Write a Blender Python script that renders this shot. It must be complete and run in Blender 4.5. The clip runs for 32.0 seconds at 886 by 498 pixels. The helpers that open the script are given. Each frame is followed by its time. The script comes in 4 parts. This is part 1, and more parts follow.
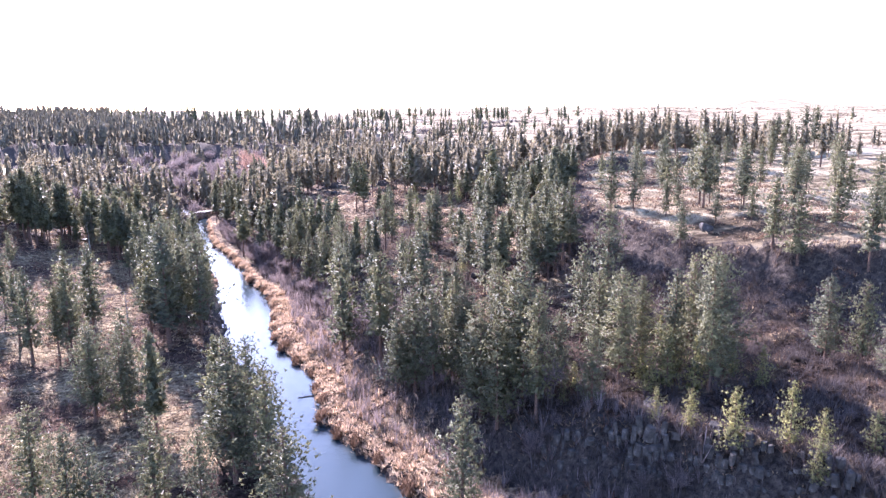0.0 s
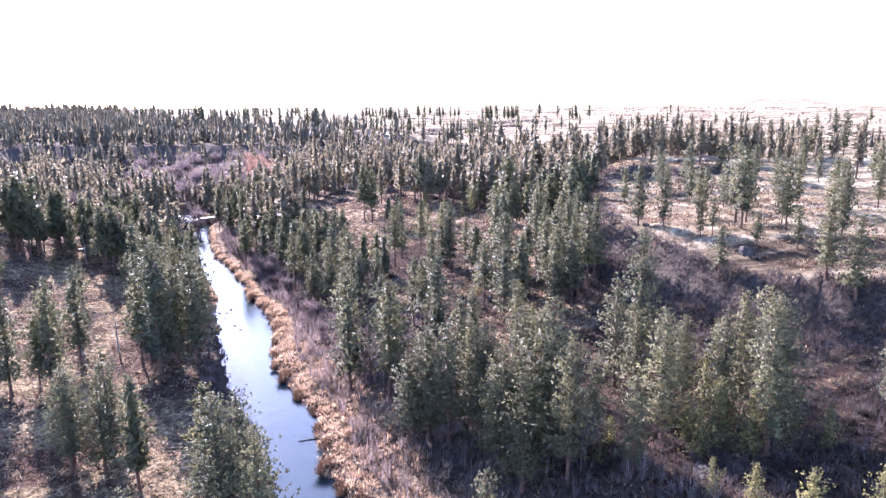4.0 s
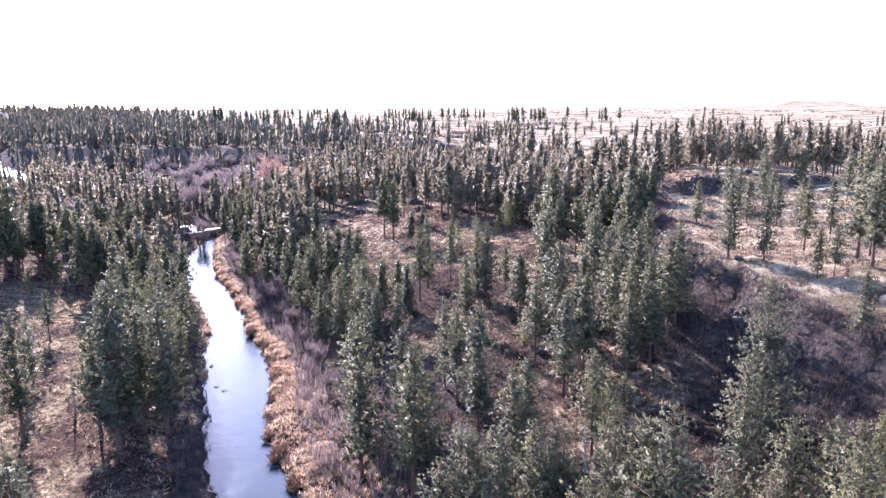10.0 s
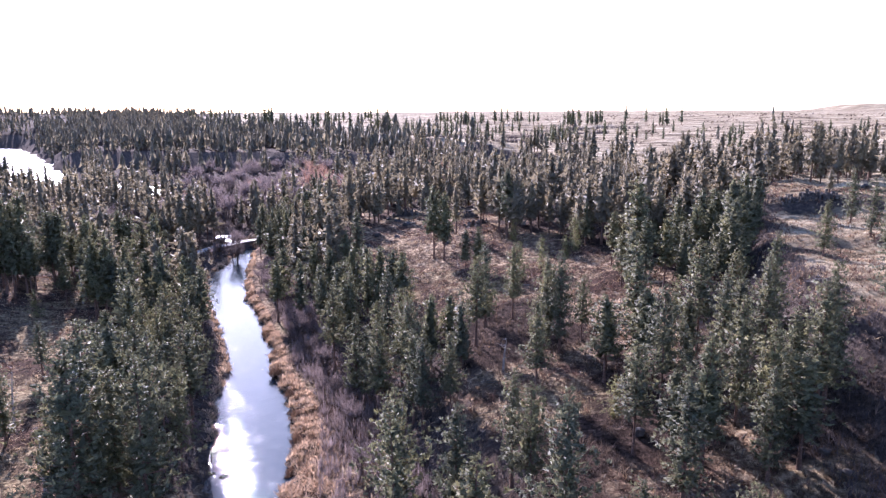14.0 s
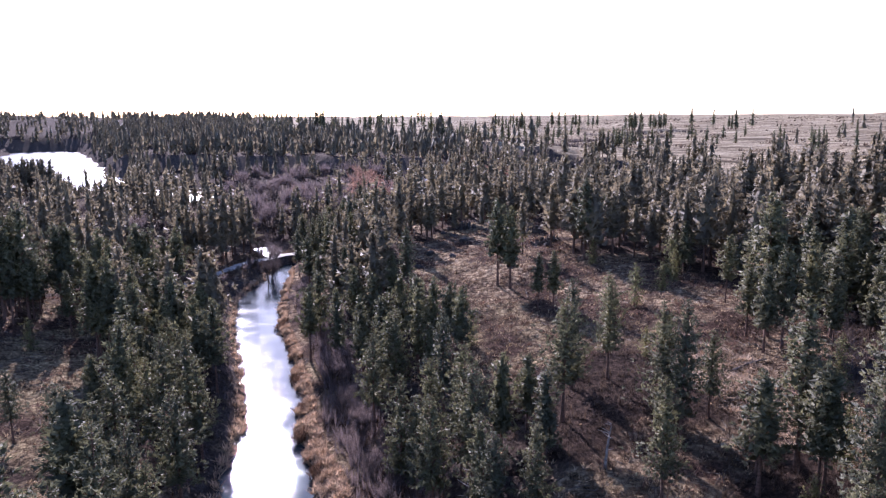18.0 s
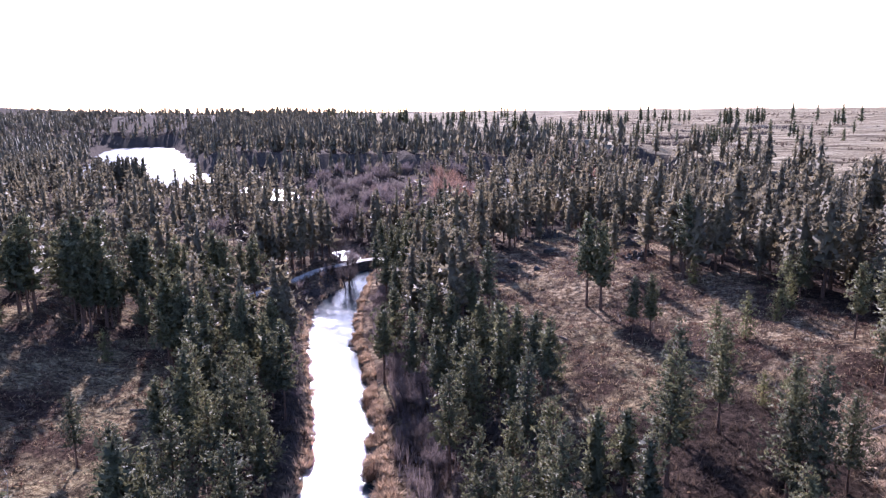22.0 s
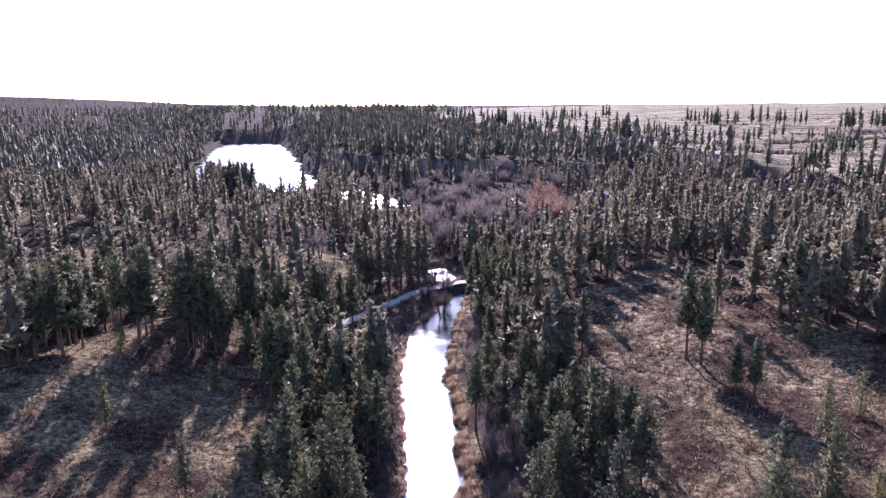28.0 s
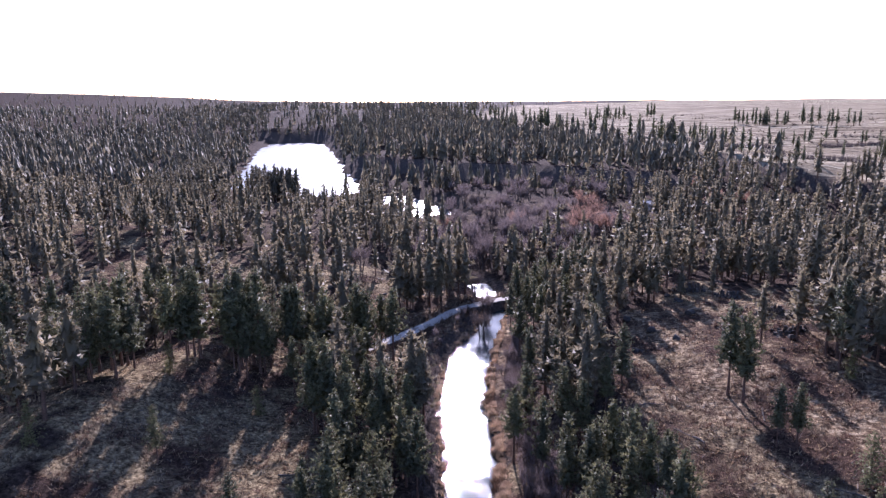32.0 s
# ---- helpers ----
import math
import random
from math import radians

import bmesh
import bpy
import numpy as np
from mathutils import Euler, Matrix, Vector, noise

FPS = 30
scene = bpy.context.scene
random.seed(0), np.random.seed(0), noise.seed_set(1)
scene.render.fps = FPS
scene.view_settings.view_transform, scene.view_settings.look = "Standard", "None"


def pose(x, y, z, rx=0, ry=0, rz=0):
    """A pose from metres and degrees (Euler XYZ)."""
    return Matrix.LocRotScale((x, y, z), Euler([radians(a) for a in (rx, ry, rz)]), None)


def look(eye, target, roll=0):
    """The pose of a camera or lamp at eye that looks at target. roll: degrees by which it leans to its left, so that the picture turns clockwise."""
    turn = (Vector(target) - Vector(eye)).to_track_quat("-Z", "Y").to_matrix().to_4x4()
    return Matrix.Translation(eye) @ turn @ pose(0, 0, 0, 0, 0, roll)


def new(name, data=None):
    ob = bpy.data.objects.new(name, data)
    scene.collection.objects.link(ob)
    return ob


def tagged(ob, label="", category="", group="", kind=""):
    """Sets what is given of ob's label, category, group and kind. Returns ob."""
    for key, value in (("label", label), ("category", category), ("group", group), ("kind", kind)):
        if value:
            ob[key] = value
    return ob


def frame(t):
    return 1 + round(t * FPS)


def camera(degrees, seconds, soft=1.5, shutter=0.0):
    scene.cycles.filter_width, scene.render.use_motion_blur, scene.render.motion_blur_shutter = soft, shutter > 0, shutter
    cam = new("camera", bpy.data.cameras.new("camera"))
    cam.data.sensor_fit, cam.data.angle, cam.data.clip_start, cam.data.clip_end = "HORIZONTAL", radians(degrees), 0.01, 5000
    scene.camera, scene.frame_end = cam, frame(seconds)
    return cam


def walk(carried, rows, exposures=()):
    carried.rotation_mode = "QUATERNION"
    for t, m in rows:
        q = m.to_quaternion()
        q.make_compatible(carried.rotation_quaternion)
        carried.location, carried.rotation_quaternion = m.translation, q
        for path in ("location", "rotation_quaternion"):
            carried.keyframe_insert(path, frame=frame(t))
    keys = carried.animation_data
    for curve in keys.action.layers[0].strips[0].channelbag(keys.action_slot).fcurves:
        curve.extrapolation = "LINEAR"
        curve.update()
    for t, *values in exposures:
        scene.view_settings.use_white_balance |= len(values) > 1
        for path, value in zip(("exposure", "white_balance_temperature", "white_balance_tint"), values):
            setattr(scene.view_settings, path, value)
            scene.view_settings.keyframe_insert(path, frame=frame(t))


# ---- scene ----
cam = camera(64.05, 32.0, soft=1.3)
EXPO = [(0.0, 2.87, 5450, 34), (6.0, 2.81, 5450, 34), (9.0, 2.70, 5450, 34), (13.0, 2.27, 5450, 35), (17.0, 1.57, 5450, 35), (20.0, 1.45, 5450, 35), (23.0, 1.96, 5380, 35), (25.0, 2.63, 5350, 35), (28.0, 1.63, 5380, 35), (32.0, 1.40, 5380, 35)]
# seconds, x, y, z, heading to the left, pitch, lean
PATH = [
    (0.0, 0.00, 0.00, 49.14, 0.15, -11.30, -0.63),
    (0.5, -0.17, 1.37, 49.66, 0.33, -11.31, -0.63),
    (1.0, -0.30, 2.76, 50.16, 0.51, -11.33, -0.62),
    (1.5, -0.48, 4.17, 50.63, 0.67, -11.35, -0.61),
    (2.0, -0.64, 5.63, 51.00, 0.79, -11.40, -0.59),
    (2.5, -0.77, 7.17, 51.28, 0.78, -11.43, -0.57),
    (3.0, -0.95, 8.85, 51.51, 0.79, -11.46, -0.55),
    (3.5, -1.15, 10.67, 51.68, 0.80, -11.49, -0.53),
    (5.5, -1.84, 18.44, 51.53, 0.82, -11.44, -0.49),
    (6.0, -2.09, 20.49, 51.48, 0.83, -11.45, -0.48),
    (6.5, -2.33, 22.74, 51.48, 0.82, -11.44, -0.46),
    (7.0, -2.57, 25.28, 51.54, 0.84, -11.43, -0.42),
    (7.5, -2.91, 28.03, 51.55, 1.15, -11.42, -0.37),
    (8.0, -3.46, 30.93, 51.59, 2.09, -11.41, -0.31),
    (8.5, -3.74, 34.03, 51.59, 2.50, -11.39, -0.29),
    (9.0, -3.98, 37.24, 51.56, 2.56, -11.38, -0.29),
    (9.5, -4.29, 40.54, 51.52, 2.57, -11.36, -0.32),
    (10.0, -4.54, 43.90, 51.48, 2.59, -11.33, -0.36),
    (10.5, -4.82, 47.30, 51.44, 2.89, -11.30, -0.38),
    (11.0, -5.36, 50.78, 51.39, 3.90, -11.26, -0.35),
    (11.5, -5.81, 54.24, 51.32, 4.64, -11.23, -0.33),
    (12.0, -6.22, 57.69, 51.34, 5.06, -11.19, -0.31),
    (12.5, -6.69, 61.09, 51.35, 5.28, -11.16, -0.31),
    (13.0, -7.13, 64.43, 51.34, 5.54, -11.14, -0.31),
    (13.5, -7.54, 67.86, 51.25, 5.93, -11.10, -0.30),
    (14.0, -8.07, 71.38, 51.11, 6.65, -11.04, -0.29),
    (14.5, -8.72, 74.99, 50.89, 7.45, -10.99, -0.29),
    (16.5, -12.23, 91.23, 49.41, 9.19, -10.67, -0.52),
    (17.0, -13.10, 94.87, 49.44, 9.63, -10.66, -0.47),
    (17.5, -14.00, 98.42, 49.57, 10.18, -10.66, -0.41),
    (18.0, -14.84, 101.83, 49.77, 10.86, -10.69, -0.36),
    (18.5, -15.63, 104.93, 50.04, 11.60, -10.72, -0.32),
    (19.0, -16.34, 107.50, 50.39, 12.31, -10.74, -0.30),
    (19.5, -16.88, 109.45, 50.68, 13.09, -10.79, -0.29),
    (20.0, -17.23, 110.79, 51.02, 13.99, -10.82, -0.31),
    (20.5, -17.41, 111.59, 51.25, 14.91, -10.88, -0.36),
    (21.0, -17.53, 112.03, 51.40, 15.84, -10.97, -0.44),
    (21.5, -17.65, 112.32, 51.66, 16.74, -11.03, -0.51),
    (22.0, -17.69, 112.61, 52.09, 17.50, -11.08, -0.57),
    (22.5, -17.77, 112.91, 52.85, 18.52, -11.12, -0.59),
    (23.0, -17.97, 113.17, 53.71, 20.00, -11.18, -0.58),
    (23.5, -18.12, 113.41, 54.60, 21.51, -11.23, -0.55),
    (24.0, -18.18, 113.61, 55.48, 22.65, -11.31, -0.51),
    (24.5, -18.10, 113.83, 56.43, 23.16, -11.38, -0.47),
    (25.0, -18.11, 113.99, 57.38, 23.50, -11.46, -0.44),
    (25.5, -18.17, 114.11, 58.31, 23.80, -11.54, -0.41),
    (27.5, -18.32, 114.11, 61.68, 25.01, -11.62, -0.46),
    (28.0, -18.31, 114.20, 62.59, 25.34, -11.66, -0.47),
    (28.5, -18.30, 114.28, 63.50, 25.68, -11.69, -0.48),
    (29.0, -18.29, 114.30, 64.43, 26.01, -11.73, -0.49),
    (29.5, -18.28, 114.31, 65.40, 26.32, -11.78, -0.49),
    (30.0, -18.28, 114.29, 66.37, 26.64, -11.83, -0.50),
    (30.5, -18.28, 114.33, 67.36, 27.00, -11.87, -0.52),
    (31.0, -18.25, 114.34, 68.33, 27.42, -11.92, -0.53),
    (31.5, -18.24, 114.37, 69.31, 27.97, -11.97, -0.55),
    (32.0, -18.32, 114.39, 70.26, 28.69, -12.04, -0.56),
]
walk(cam, [(t, pose(x, y, z, 90 + pitch, 0, yaw) @ pose(0, 0, 0, 0, 0, lean)) for t, x, y, z, yaw, pitch, lean in PATH],
     exposures=EXPO)


# ---------------------------------------------------------------- light
SUN_LEFT, SUN_UP = 29.3, 23.5
world = bpy.data.worlds.new("sky")
scene.world = world
world.use_nodes = True
wn = world.node_tree.nodes
sky = wn.new("ShaderNodeTexSky")
sky.sky_type, sky.sun_disc = "NISHITA", False
sky.sun_elevation, sky.sun_rotation = radians(SUN_UP), radians(-SUN_LEFT)
sky.air_density, sky.dust_density, sky.ozone_density, sky.altitude = 1.0, 0.6, 1.5, 600
world.node_tree.links.new(sky.outputs[0], wn["Background"].inputs[0])
wn["Background"].inputs[1].default_value = 0.11
sun = new("sun", bpy.data.lights.new("sun", "SUN"))
sun.data.energy, sun.data.angle, sun.data.color = 5.0, radians(0.6), (1.0, 0.93, 0.82)
to_sun = Vector((-math.sin(radians(SUN_LEFT)) * math.cos(radians(SUN_UP)), math.cos(radians(SUN_LEFT)) * math.cos(radians(SUN_UP)), math.sin(radians(SUN_UP))))
sun.matrix_world = look(to_sun * 300, (0, 0, 0))


# ---------------------------------------------------------------- materials
def material(name, rough=0.8):
    m = bpy.data.materials.new(name)
    m.use_nodes = True
    b = m.node_tree.nodes["Principled BSDF"]
    b.inputs["Roughness"].default_value = rough
    b.inputs["Specular IOR Level"].default_value = 0.12
    return m, m.node_tree.nodes, m.node_tree.links, b


def noise_tex(n, l, scale, detail=4.0, rough=0.55, vec=None):
    t = n.new("ShaderNodeTexNoise")
    t.inputs["Scale"].default_value, t.inputs["Detail"].default_value, t.inputs["Roughness"].default_value = scale, detail, rough
    l.new(vec if vec else n.new("ShaderNodeNewGeometry").outputs["Position"], t.inputs["Vector"])
    return t.outputs["Fac"]


def ramp(n, l, fac, stops):
    r = n.new("ShaderNodeValToRGB")
    while len(r.color_ramp.elements) < len(stops):
        r.color_ramp.elements.new(0.5)
    for e, (p, c) in zip(r.color_ramp.elements, stops):
        e.position, e.color = p, (*c, 1)
    l.new(fac, r.inputs[0])
    return r.outputs[0]


def blend(n, l, fac, a, b, kind="MIX"):
    x = n.new("ShaderNodeMix")
    x.data_type, x.blend_type = "RGBA", kind
    for s, v in ((0, fac), (6, a), (7, b)):
        if hasattr(v, "links"):
            l.new(v, x.inputs[s])
        else:
            x.inputs[s].default_value = v if s == 0 else (*v, 1)
    return x.outputs[2]


def bump(n, l, b, height, strength, distance):
    u = n.new("ShaderNodeBump")
    u.inputs["Strength"].default_value, u.inputs["Distance"].default_value = strength, distance
    l.new(height, u.inputs["Height"])
    l.new(u.outputs[0], b.inputs["Normal"])


def ground_material():
    m, n, l, b = material("dry_grass_ground", 0.95)
    b.inputs["Specular IOR Level"].default_value = 0.015
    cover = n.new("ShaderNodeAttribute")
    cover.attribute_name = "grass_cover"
    straw = ramp(n, l, noise_tex(n, l, 0.8, 9, 0.68), [(0.35, (0.045, 0.026, 0.018)), (0.48, (0.202, 0.14, 0.086)), (0.6, (0.48, 0.378, 0.244))])
    soil = ramp(n, l, noise_tex(n, l, 2.2, 5), [(0.3, (0.028, 0.018, 0.014)), (0.7, (0.13, 0.083, 0.06))])
    mask = ramp(n, l, noise_tex(n, l, 0.07, 5, 0.6), [(0.43, (0, 0, 0)), (0.56, (1, 1, 1))])
    olive = ramp(n, l, noise_tex(n, l, 1.1, 8, 0.66), [(0.35, (0.042, 0.03, 0.018)), (0.48, (0.2, 0.15, 0.084)), (0.6, (0.42, 0.34, 0.2))])
    across = n.new("ShaderNodeVectorMath")
    across.operation = "DOT_PRODUCT"
    across.inputs[1].default_value = (1, 0.5, 0)
    l.new(n.new("ShaderNodeNewGeometry").outputs["Position"], across.inputs[0])
    west = n.new("ShaderNodeMapRange")
    west.inputs[1].default_value, west.inputs[2].default_value, west.inputs[4].default_value = 28, 0, 0.85
    l.new(across.outputs["Value"], west.inputs[0])
    olives = ramp(n, l, noise_tex(n, l, 0.03, 4, 0.5), [(0.5, (0, 0, 0)), (0.62, (0.8, 0.8, 0.8))])
    straw = blend(n, l, blend(n, l, 1.0, west.outputs[0], olives, "LIGHTEN"), straw, olive)
    col = blend(n, l, mask, soil, straw)
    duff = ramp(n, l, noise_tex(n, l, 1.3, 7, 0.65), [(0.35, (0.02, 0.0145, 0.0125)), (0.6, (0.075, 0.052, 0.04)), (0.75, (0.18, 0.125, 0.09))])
    fields = n.new("ShaderNodeAttribute")
    fields.attribute_name = "field_cover"
    long = n.new("ShaderNodeMapping")
    long.inputs["Scale"].default_value, long.inputs["Rotation"].default_value = (0.25, 1.6, 1.0), (0, 0, 0.25)
    l.new(n.new("ShaderNodeNewGeometry").outputs["Position"], long.inputs[0])
    pale = ramp(n, l, noise_tex(n, l, 0.06, 8, 0.65, long.outputs[0]), [(0.36, (0.07, 0.052, 0.035)), (0.46, (0.21, 0.163, 0.103)), (0.57, (0.36, 0.3, 0.2)), (0.7, (0.5, 0.44, 0.3))])
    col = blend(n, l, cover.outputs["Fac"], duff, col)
    col = blend(n, l, fields.outputs["Fac"], col, pale)
    tilt = n.new("ShaderNodeSeparateXYZ")
    l.new(n.new("ShaderNodeNewGeometry").outputs["True Normal"], tilt.inputs[0])
    flat = n.new("ShaderNodeMapRange")
    flat.inputs[1].default_value, flat.inputs[2].default_value = 0.84, 0.96
    l.new(tilt.outputs[2], flat.inputs[0])
    tufts = ramp(n, l, noise_tex(n, l, 0.42, 6, 0.72), [(0.38, (0.38, 0.34, 0.33)), (0.5, (0.98, 0.96, 0.95)), (0.62, (1.28, 1.25, 1.2))])
    col = blend(n, l, 0.85, col, tufts, "MULTIPLY")
    stony = ramp(n, l, noise_tex(n, l, 1.1, 7, 0.7), [(0.3, (0.035, 0.03, 0.028)), (0.55, (0.09, 0.07, 0.058)), (0.72, (0.19, 0.15, 0.115))])
    col = blend(n, l, flat.outputs[0], stony, col)
    tangle = ramp(n, l, noise_tex(n, l, 1.7, 8, 0.8), [(0.38, (0.45, 0.43, 0.43)), (0.5, (0.93, 0.93, 0.93)), (0.62, (1.28, 1.25, 1.2))])
    open_share = n.new("ShaderNodeMapRange")
    open_share.inputs[3].default_value, open_share.inputs[4].default_value = 1.0, 0.45
    l.new(fields.outputs["Fac"], open_share.inputs[0])
    col = blend(n, l, open_share.outputs[0], col, tangle, "MULTIPLY")
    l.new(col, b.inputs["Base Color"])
    bump(n, l, b, noise_tex(n, l, 2.6, 9, 0.8), 1.0, 0.6)
    return m


def needle_material(name, dark, light, thin=0.5):
    m, n, l, b = material(name, 0.65)
    b.inputs["Specular IOR Level"].default_value = 0.2
    per = noise_tex(n, l, 0.16, 1)
    isl = n.new("ShaderNodeNewGeometry").outputs["Random Per Island"]
    oi = n.new("ShaderNodeObjectInfo").outputs["Random"]
    col = blend(n, l, isl, dark, light)
    tone = ramp(n, l, per, [(0.3, (0.78, 0.78, 0.8)), (0.7, (1.22, 1.15, 0.98))])
    tone2 = ramp(n, l, oi, [(0.0, (0.85, 0.86, 0.86)), (1.0, (1.2, 1.12, 0.95))])
    col = blend(n, l, 1.0, blend(n, l, 1.0, col, tone, "MULTIPLY"), tone2, "MULTIPLY")
    l.new(col, b.inputs["Base Color"])
    t = n.new("ShaderNodeBsdfTranslucent")
    l.new(col, t.inputs[0])
    mix = n.new("ShaderNodeMixShader")
    mix.inputs[0].default_value = thin
    l.new(b.outputs[0], mix.inputs[1])
    l.new(t.outputs[0], mix.inputs[2])
    l.new(mix.outputs[0], n["Material Output"].inputs[0])
    return m


def grain_material(name, stops, scale=3.0, rough=0.9, bumpy=0.4, depth=0.1, thin=0.0):
    m, n, l, b = material(name, rough)
    col = ramp(n, l, noise_tex(n, l, scale, 6, 0.65), stops)
    isl = n.new("ShaderNodeNewGeometry").outputs["Random Per Island"]
    col = blend(n, l, 1.0, col, ramp(n, l, isl, [(0.0, (0.48, 0.46, 0.45)), (0.7, (1.03, 1.01, 0.98)), (1.0, (1.4, 1.36, 1.32))] if thin else [(0.0, (0.7, 0.7, 0.7)), (1.0, (1.25, 1.22, 1.18))]), "MULTIPLY")
    l.new(col, b.inputs["Base Color"])
    bump(n, l, b, noise_tex(n, l, scale * 4, 6, 0.7), bumpy, depth)
    if thin:
        t = n.new("ShaderNodeBsdfTranslucent")
        l.new(col, t.inputs[0])
        mix = n.new("ShaderNodeMixShader")
        mix.inputs[0].default_value = thin
        l.new(b.outputs[0], mix.inputs[1])
        l.new(t.outputs[0], mix.inputs[2])
        l.new(mix.outputs[0], n["Material Output"].inputs[0])
    return m


def water_material(name, calm, rippled, wave):
    m, n, l, b = material(name, 0.06)
    b.inputs["Base Color"].default_value = (0.025, 0.035, 0.04, 1)
    b.inputs["Specular IOR Level"].default_value = 0.5
    b.inputs["IOR"].default_value = 1.33
    big, small = noise_tex(n, l, 0.35, 2), noise_tex(n, l, 2.2, 6, 0.7)
    add = n.new("ShaderNodeMath")
    l.new(big, add.inputs[0])
    l.new(small, add.inputs[1])
    bump(n, l, b, add.outputs[0], wave, 0.12)
    patch = n.new("ShaderNodeMapRange")
    patch.inputs[1].default_value, patch.inputs[2].default_value, patch.inputs[3].default_value, patch.inputs[4].default_value = 0.46, 0.6, calm, rippled
    l.new(noise_tex(n, l, 0.2, 7, 0.7), patch.inputs[0])
    l.new(patch.outputs[0], b.inputs["Roughness"])
    return m


GROUND = ground_material()
NEEDLES = needle_material("pine_needles", (0.071, 0.072, 0.046), (0.156, 0.16, 0.099), 0.4)
# far pines: paler and greyer than NEEDLES, with distance haze put into the colour
HAZED_NEEDLES = needle_material("hazed_needles", (0.118, 0.106, 0.085), (0.2, 0.181, 0.142), 0.47)
SPRING = needle_material("young_needles", (0.085, 0.09, 0.045), (0.24, 0.235, 0.12))
BARK = grain_material("pine_bark", [(0.3, (0.05, 0.032, 0.025)), (0.7, (0.2, 0.12, 0.085))], 4.0)
REED = grain_material("dry_reeds", [(0.3, (0.37, 0.245, 0.15)), (0.7, (0.62, 0.465, 0.32))], 0.35, thin=0.45)
TWIG = grain_material("bare_twigs", [(0.3, (0.055, 0.045, 0.042)), (0.7, (0.15, 0.122, 0.115))], 0.4, thin=0.3)
PALETWIG = grain_material("pale_twigs", [(0.3, (0.12, 0.094, 0.09)), (0.7, (0.28, 0.222, 0.21))], 0.4, thin=0.4)
ROCK = grain_material("basalt", [(0.25, (0.024, 0.021, 0.02)), (0.55, (0.075, 0.065, 0.058)), (0.75, (0.19, 0.165, 0.14))], 1.2, 0.9, 0.8, 0.3)
GRAVEL = grain_material("road_gravel", [(0.3, (0.31, 0.275, 0.235)), (0.7, (0.47, 0.425, 0.37))], 2.0, 0.95, 0.3, 0.04)
STRAW = grain_material("straw", [(0.3, (0.24, 0.154, 0.088)), (0.7, (0.53, 0.405, 0.248))], 0.3, thin=0.4)
# paler copy of STRAW: the brightness of a sunlit patch is put into its colour
SUNLIT_STRAW = grain_material("sunlit_straw", [(0.3, (0.36, 0.25, 0.16)), (0.7, (0.72, 0.57, 0.39))], 0.4, thin=0.35)
BRUSH = grain_material("brush", [(0.3, (0.05, 0.04, 0.03)), (0.7, (0.2, 0.14, 0.1))], 0.4, thin=0.3)
REDBRUSH = grain_material("red_brush", [(0.3, (0.07, 0.038, 0.027)), (0.7, (0.25, 0.145, 0.1))], 0.5, thin=0.3)
WATER = water_material("river_water", 0.03, 0.09, 0.22)
LAKE = water_material("lake_water", 0.3, 0.38, 0.6)

# ---------------------------------------------------------------- terrain
RIVER_Y = [-80, 0, 40, 88, 105, 120, 135, 150, 175, 200, 215, 254, 290, 322, 345, 400, 470, 540, 975, 1500]
RIVER_X = [65, 30, 10, -16, -26, -31, -38, -44, -53, -62.5, -69, -89, -103, -112, -126, -190, -270, -385, -730, -1000]
SHORE_Y = [-80, 88, 105, 118, 130, 148, 157, 170, 187, 195, 204, 213, 229, 244, 260, 275, 298, 315]
SHORE_LEFT = [3, 3, 1.8, 2.2, 3.2, 3.6, 3.9, 4.3, 4.6, 3.8, 3.5, 3.9, 4.2, 5.0, 6.4, 7.4, 3.3, 2.6]
SHORE_RIGHT = [7, 7, 5.5, 6.7, 6.6, 5.2, 5.9, 7.5, 7.7, 5.7, 4.6, 5.4, 5.4, 5.7, 4.6, 4.2, 4.7, 3.2]
EDGE_Y = [-200, 60, 100, 110, 116, 120, 125, 133, 141, 152, 165, 180, 200, 230, 260, 290, 330, 420, 500, 560, 600, 650, 750, 850, 980, 1400, 2200]
EDGE_X = [220, 120, 84, 71, 60, 52, 47.5, 44, 40.5, 37, 33.5, 33.5, 36, 42, 50, 64, 84, 78, 40, 0, -45, -80, -140, -215, -390, -640, -900]


def smooth(a, b, v):
    t = np.clip((v - a) / (b - a), 0, 1)
    return t * t * (3 - 2 * t)


def wob(x, y, s, seed=0.0):
    """Soft uneven noise, about -1 to 1, with bumps about s metres long."""
    k = 6.283 / s
    a = np.sin(k * (0.8 * x + 0.6 * y) + 1.3 + seed) + np.sin(k * (-0.55 * x + 0.83 * y) * 1.31 + 4.1 + 2 * seed)
    return (a + np.sin(k * (0.95 * x - 0.3 * y) * 1.9 + 2.2 + 3 * seed) * 0.7 + np.sin(k * (0.2 * x + 0.98 * y) * 2.7 + seed) * 0.5) / 2.6


def river_side(x, y):
    """Metres to the right of the river's middle line (left: minus)."""
    cx = np.interp(y, RIVER_Y, RIVER_X)
    slope = (np.interp(y + 4, RIVER_Y, RIVER_X) - np.interp(y - 4, RIVER_Y, RIVER_X)) / 8
    d = (x - cx) / np.sqrt(1 + slope * slope)
    return np.where(d > 0, d + 5.5 - np.interp(y, SHORE_Y, SHORE_RIGHT), d - 5.5 + np.interp(y, SHORE_Y, SHORE_LEFT))


def past_edge(x, y):
    """Metres onto the upland from the bluff's rim (below it: minus)."""
    return (x - np.interp(y, EDGE_Y, EDGE_X)) * np.interp(y, [60, 105, 120, 130, 150], [0.7, 0.6, 0.5, 0.85, 1.0])


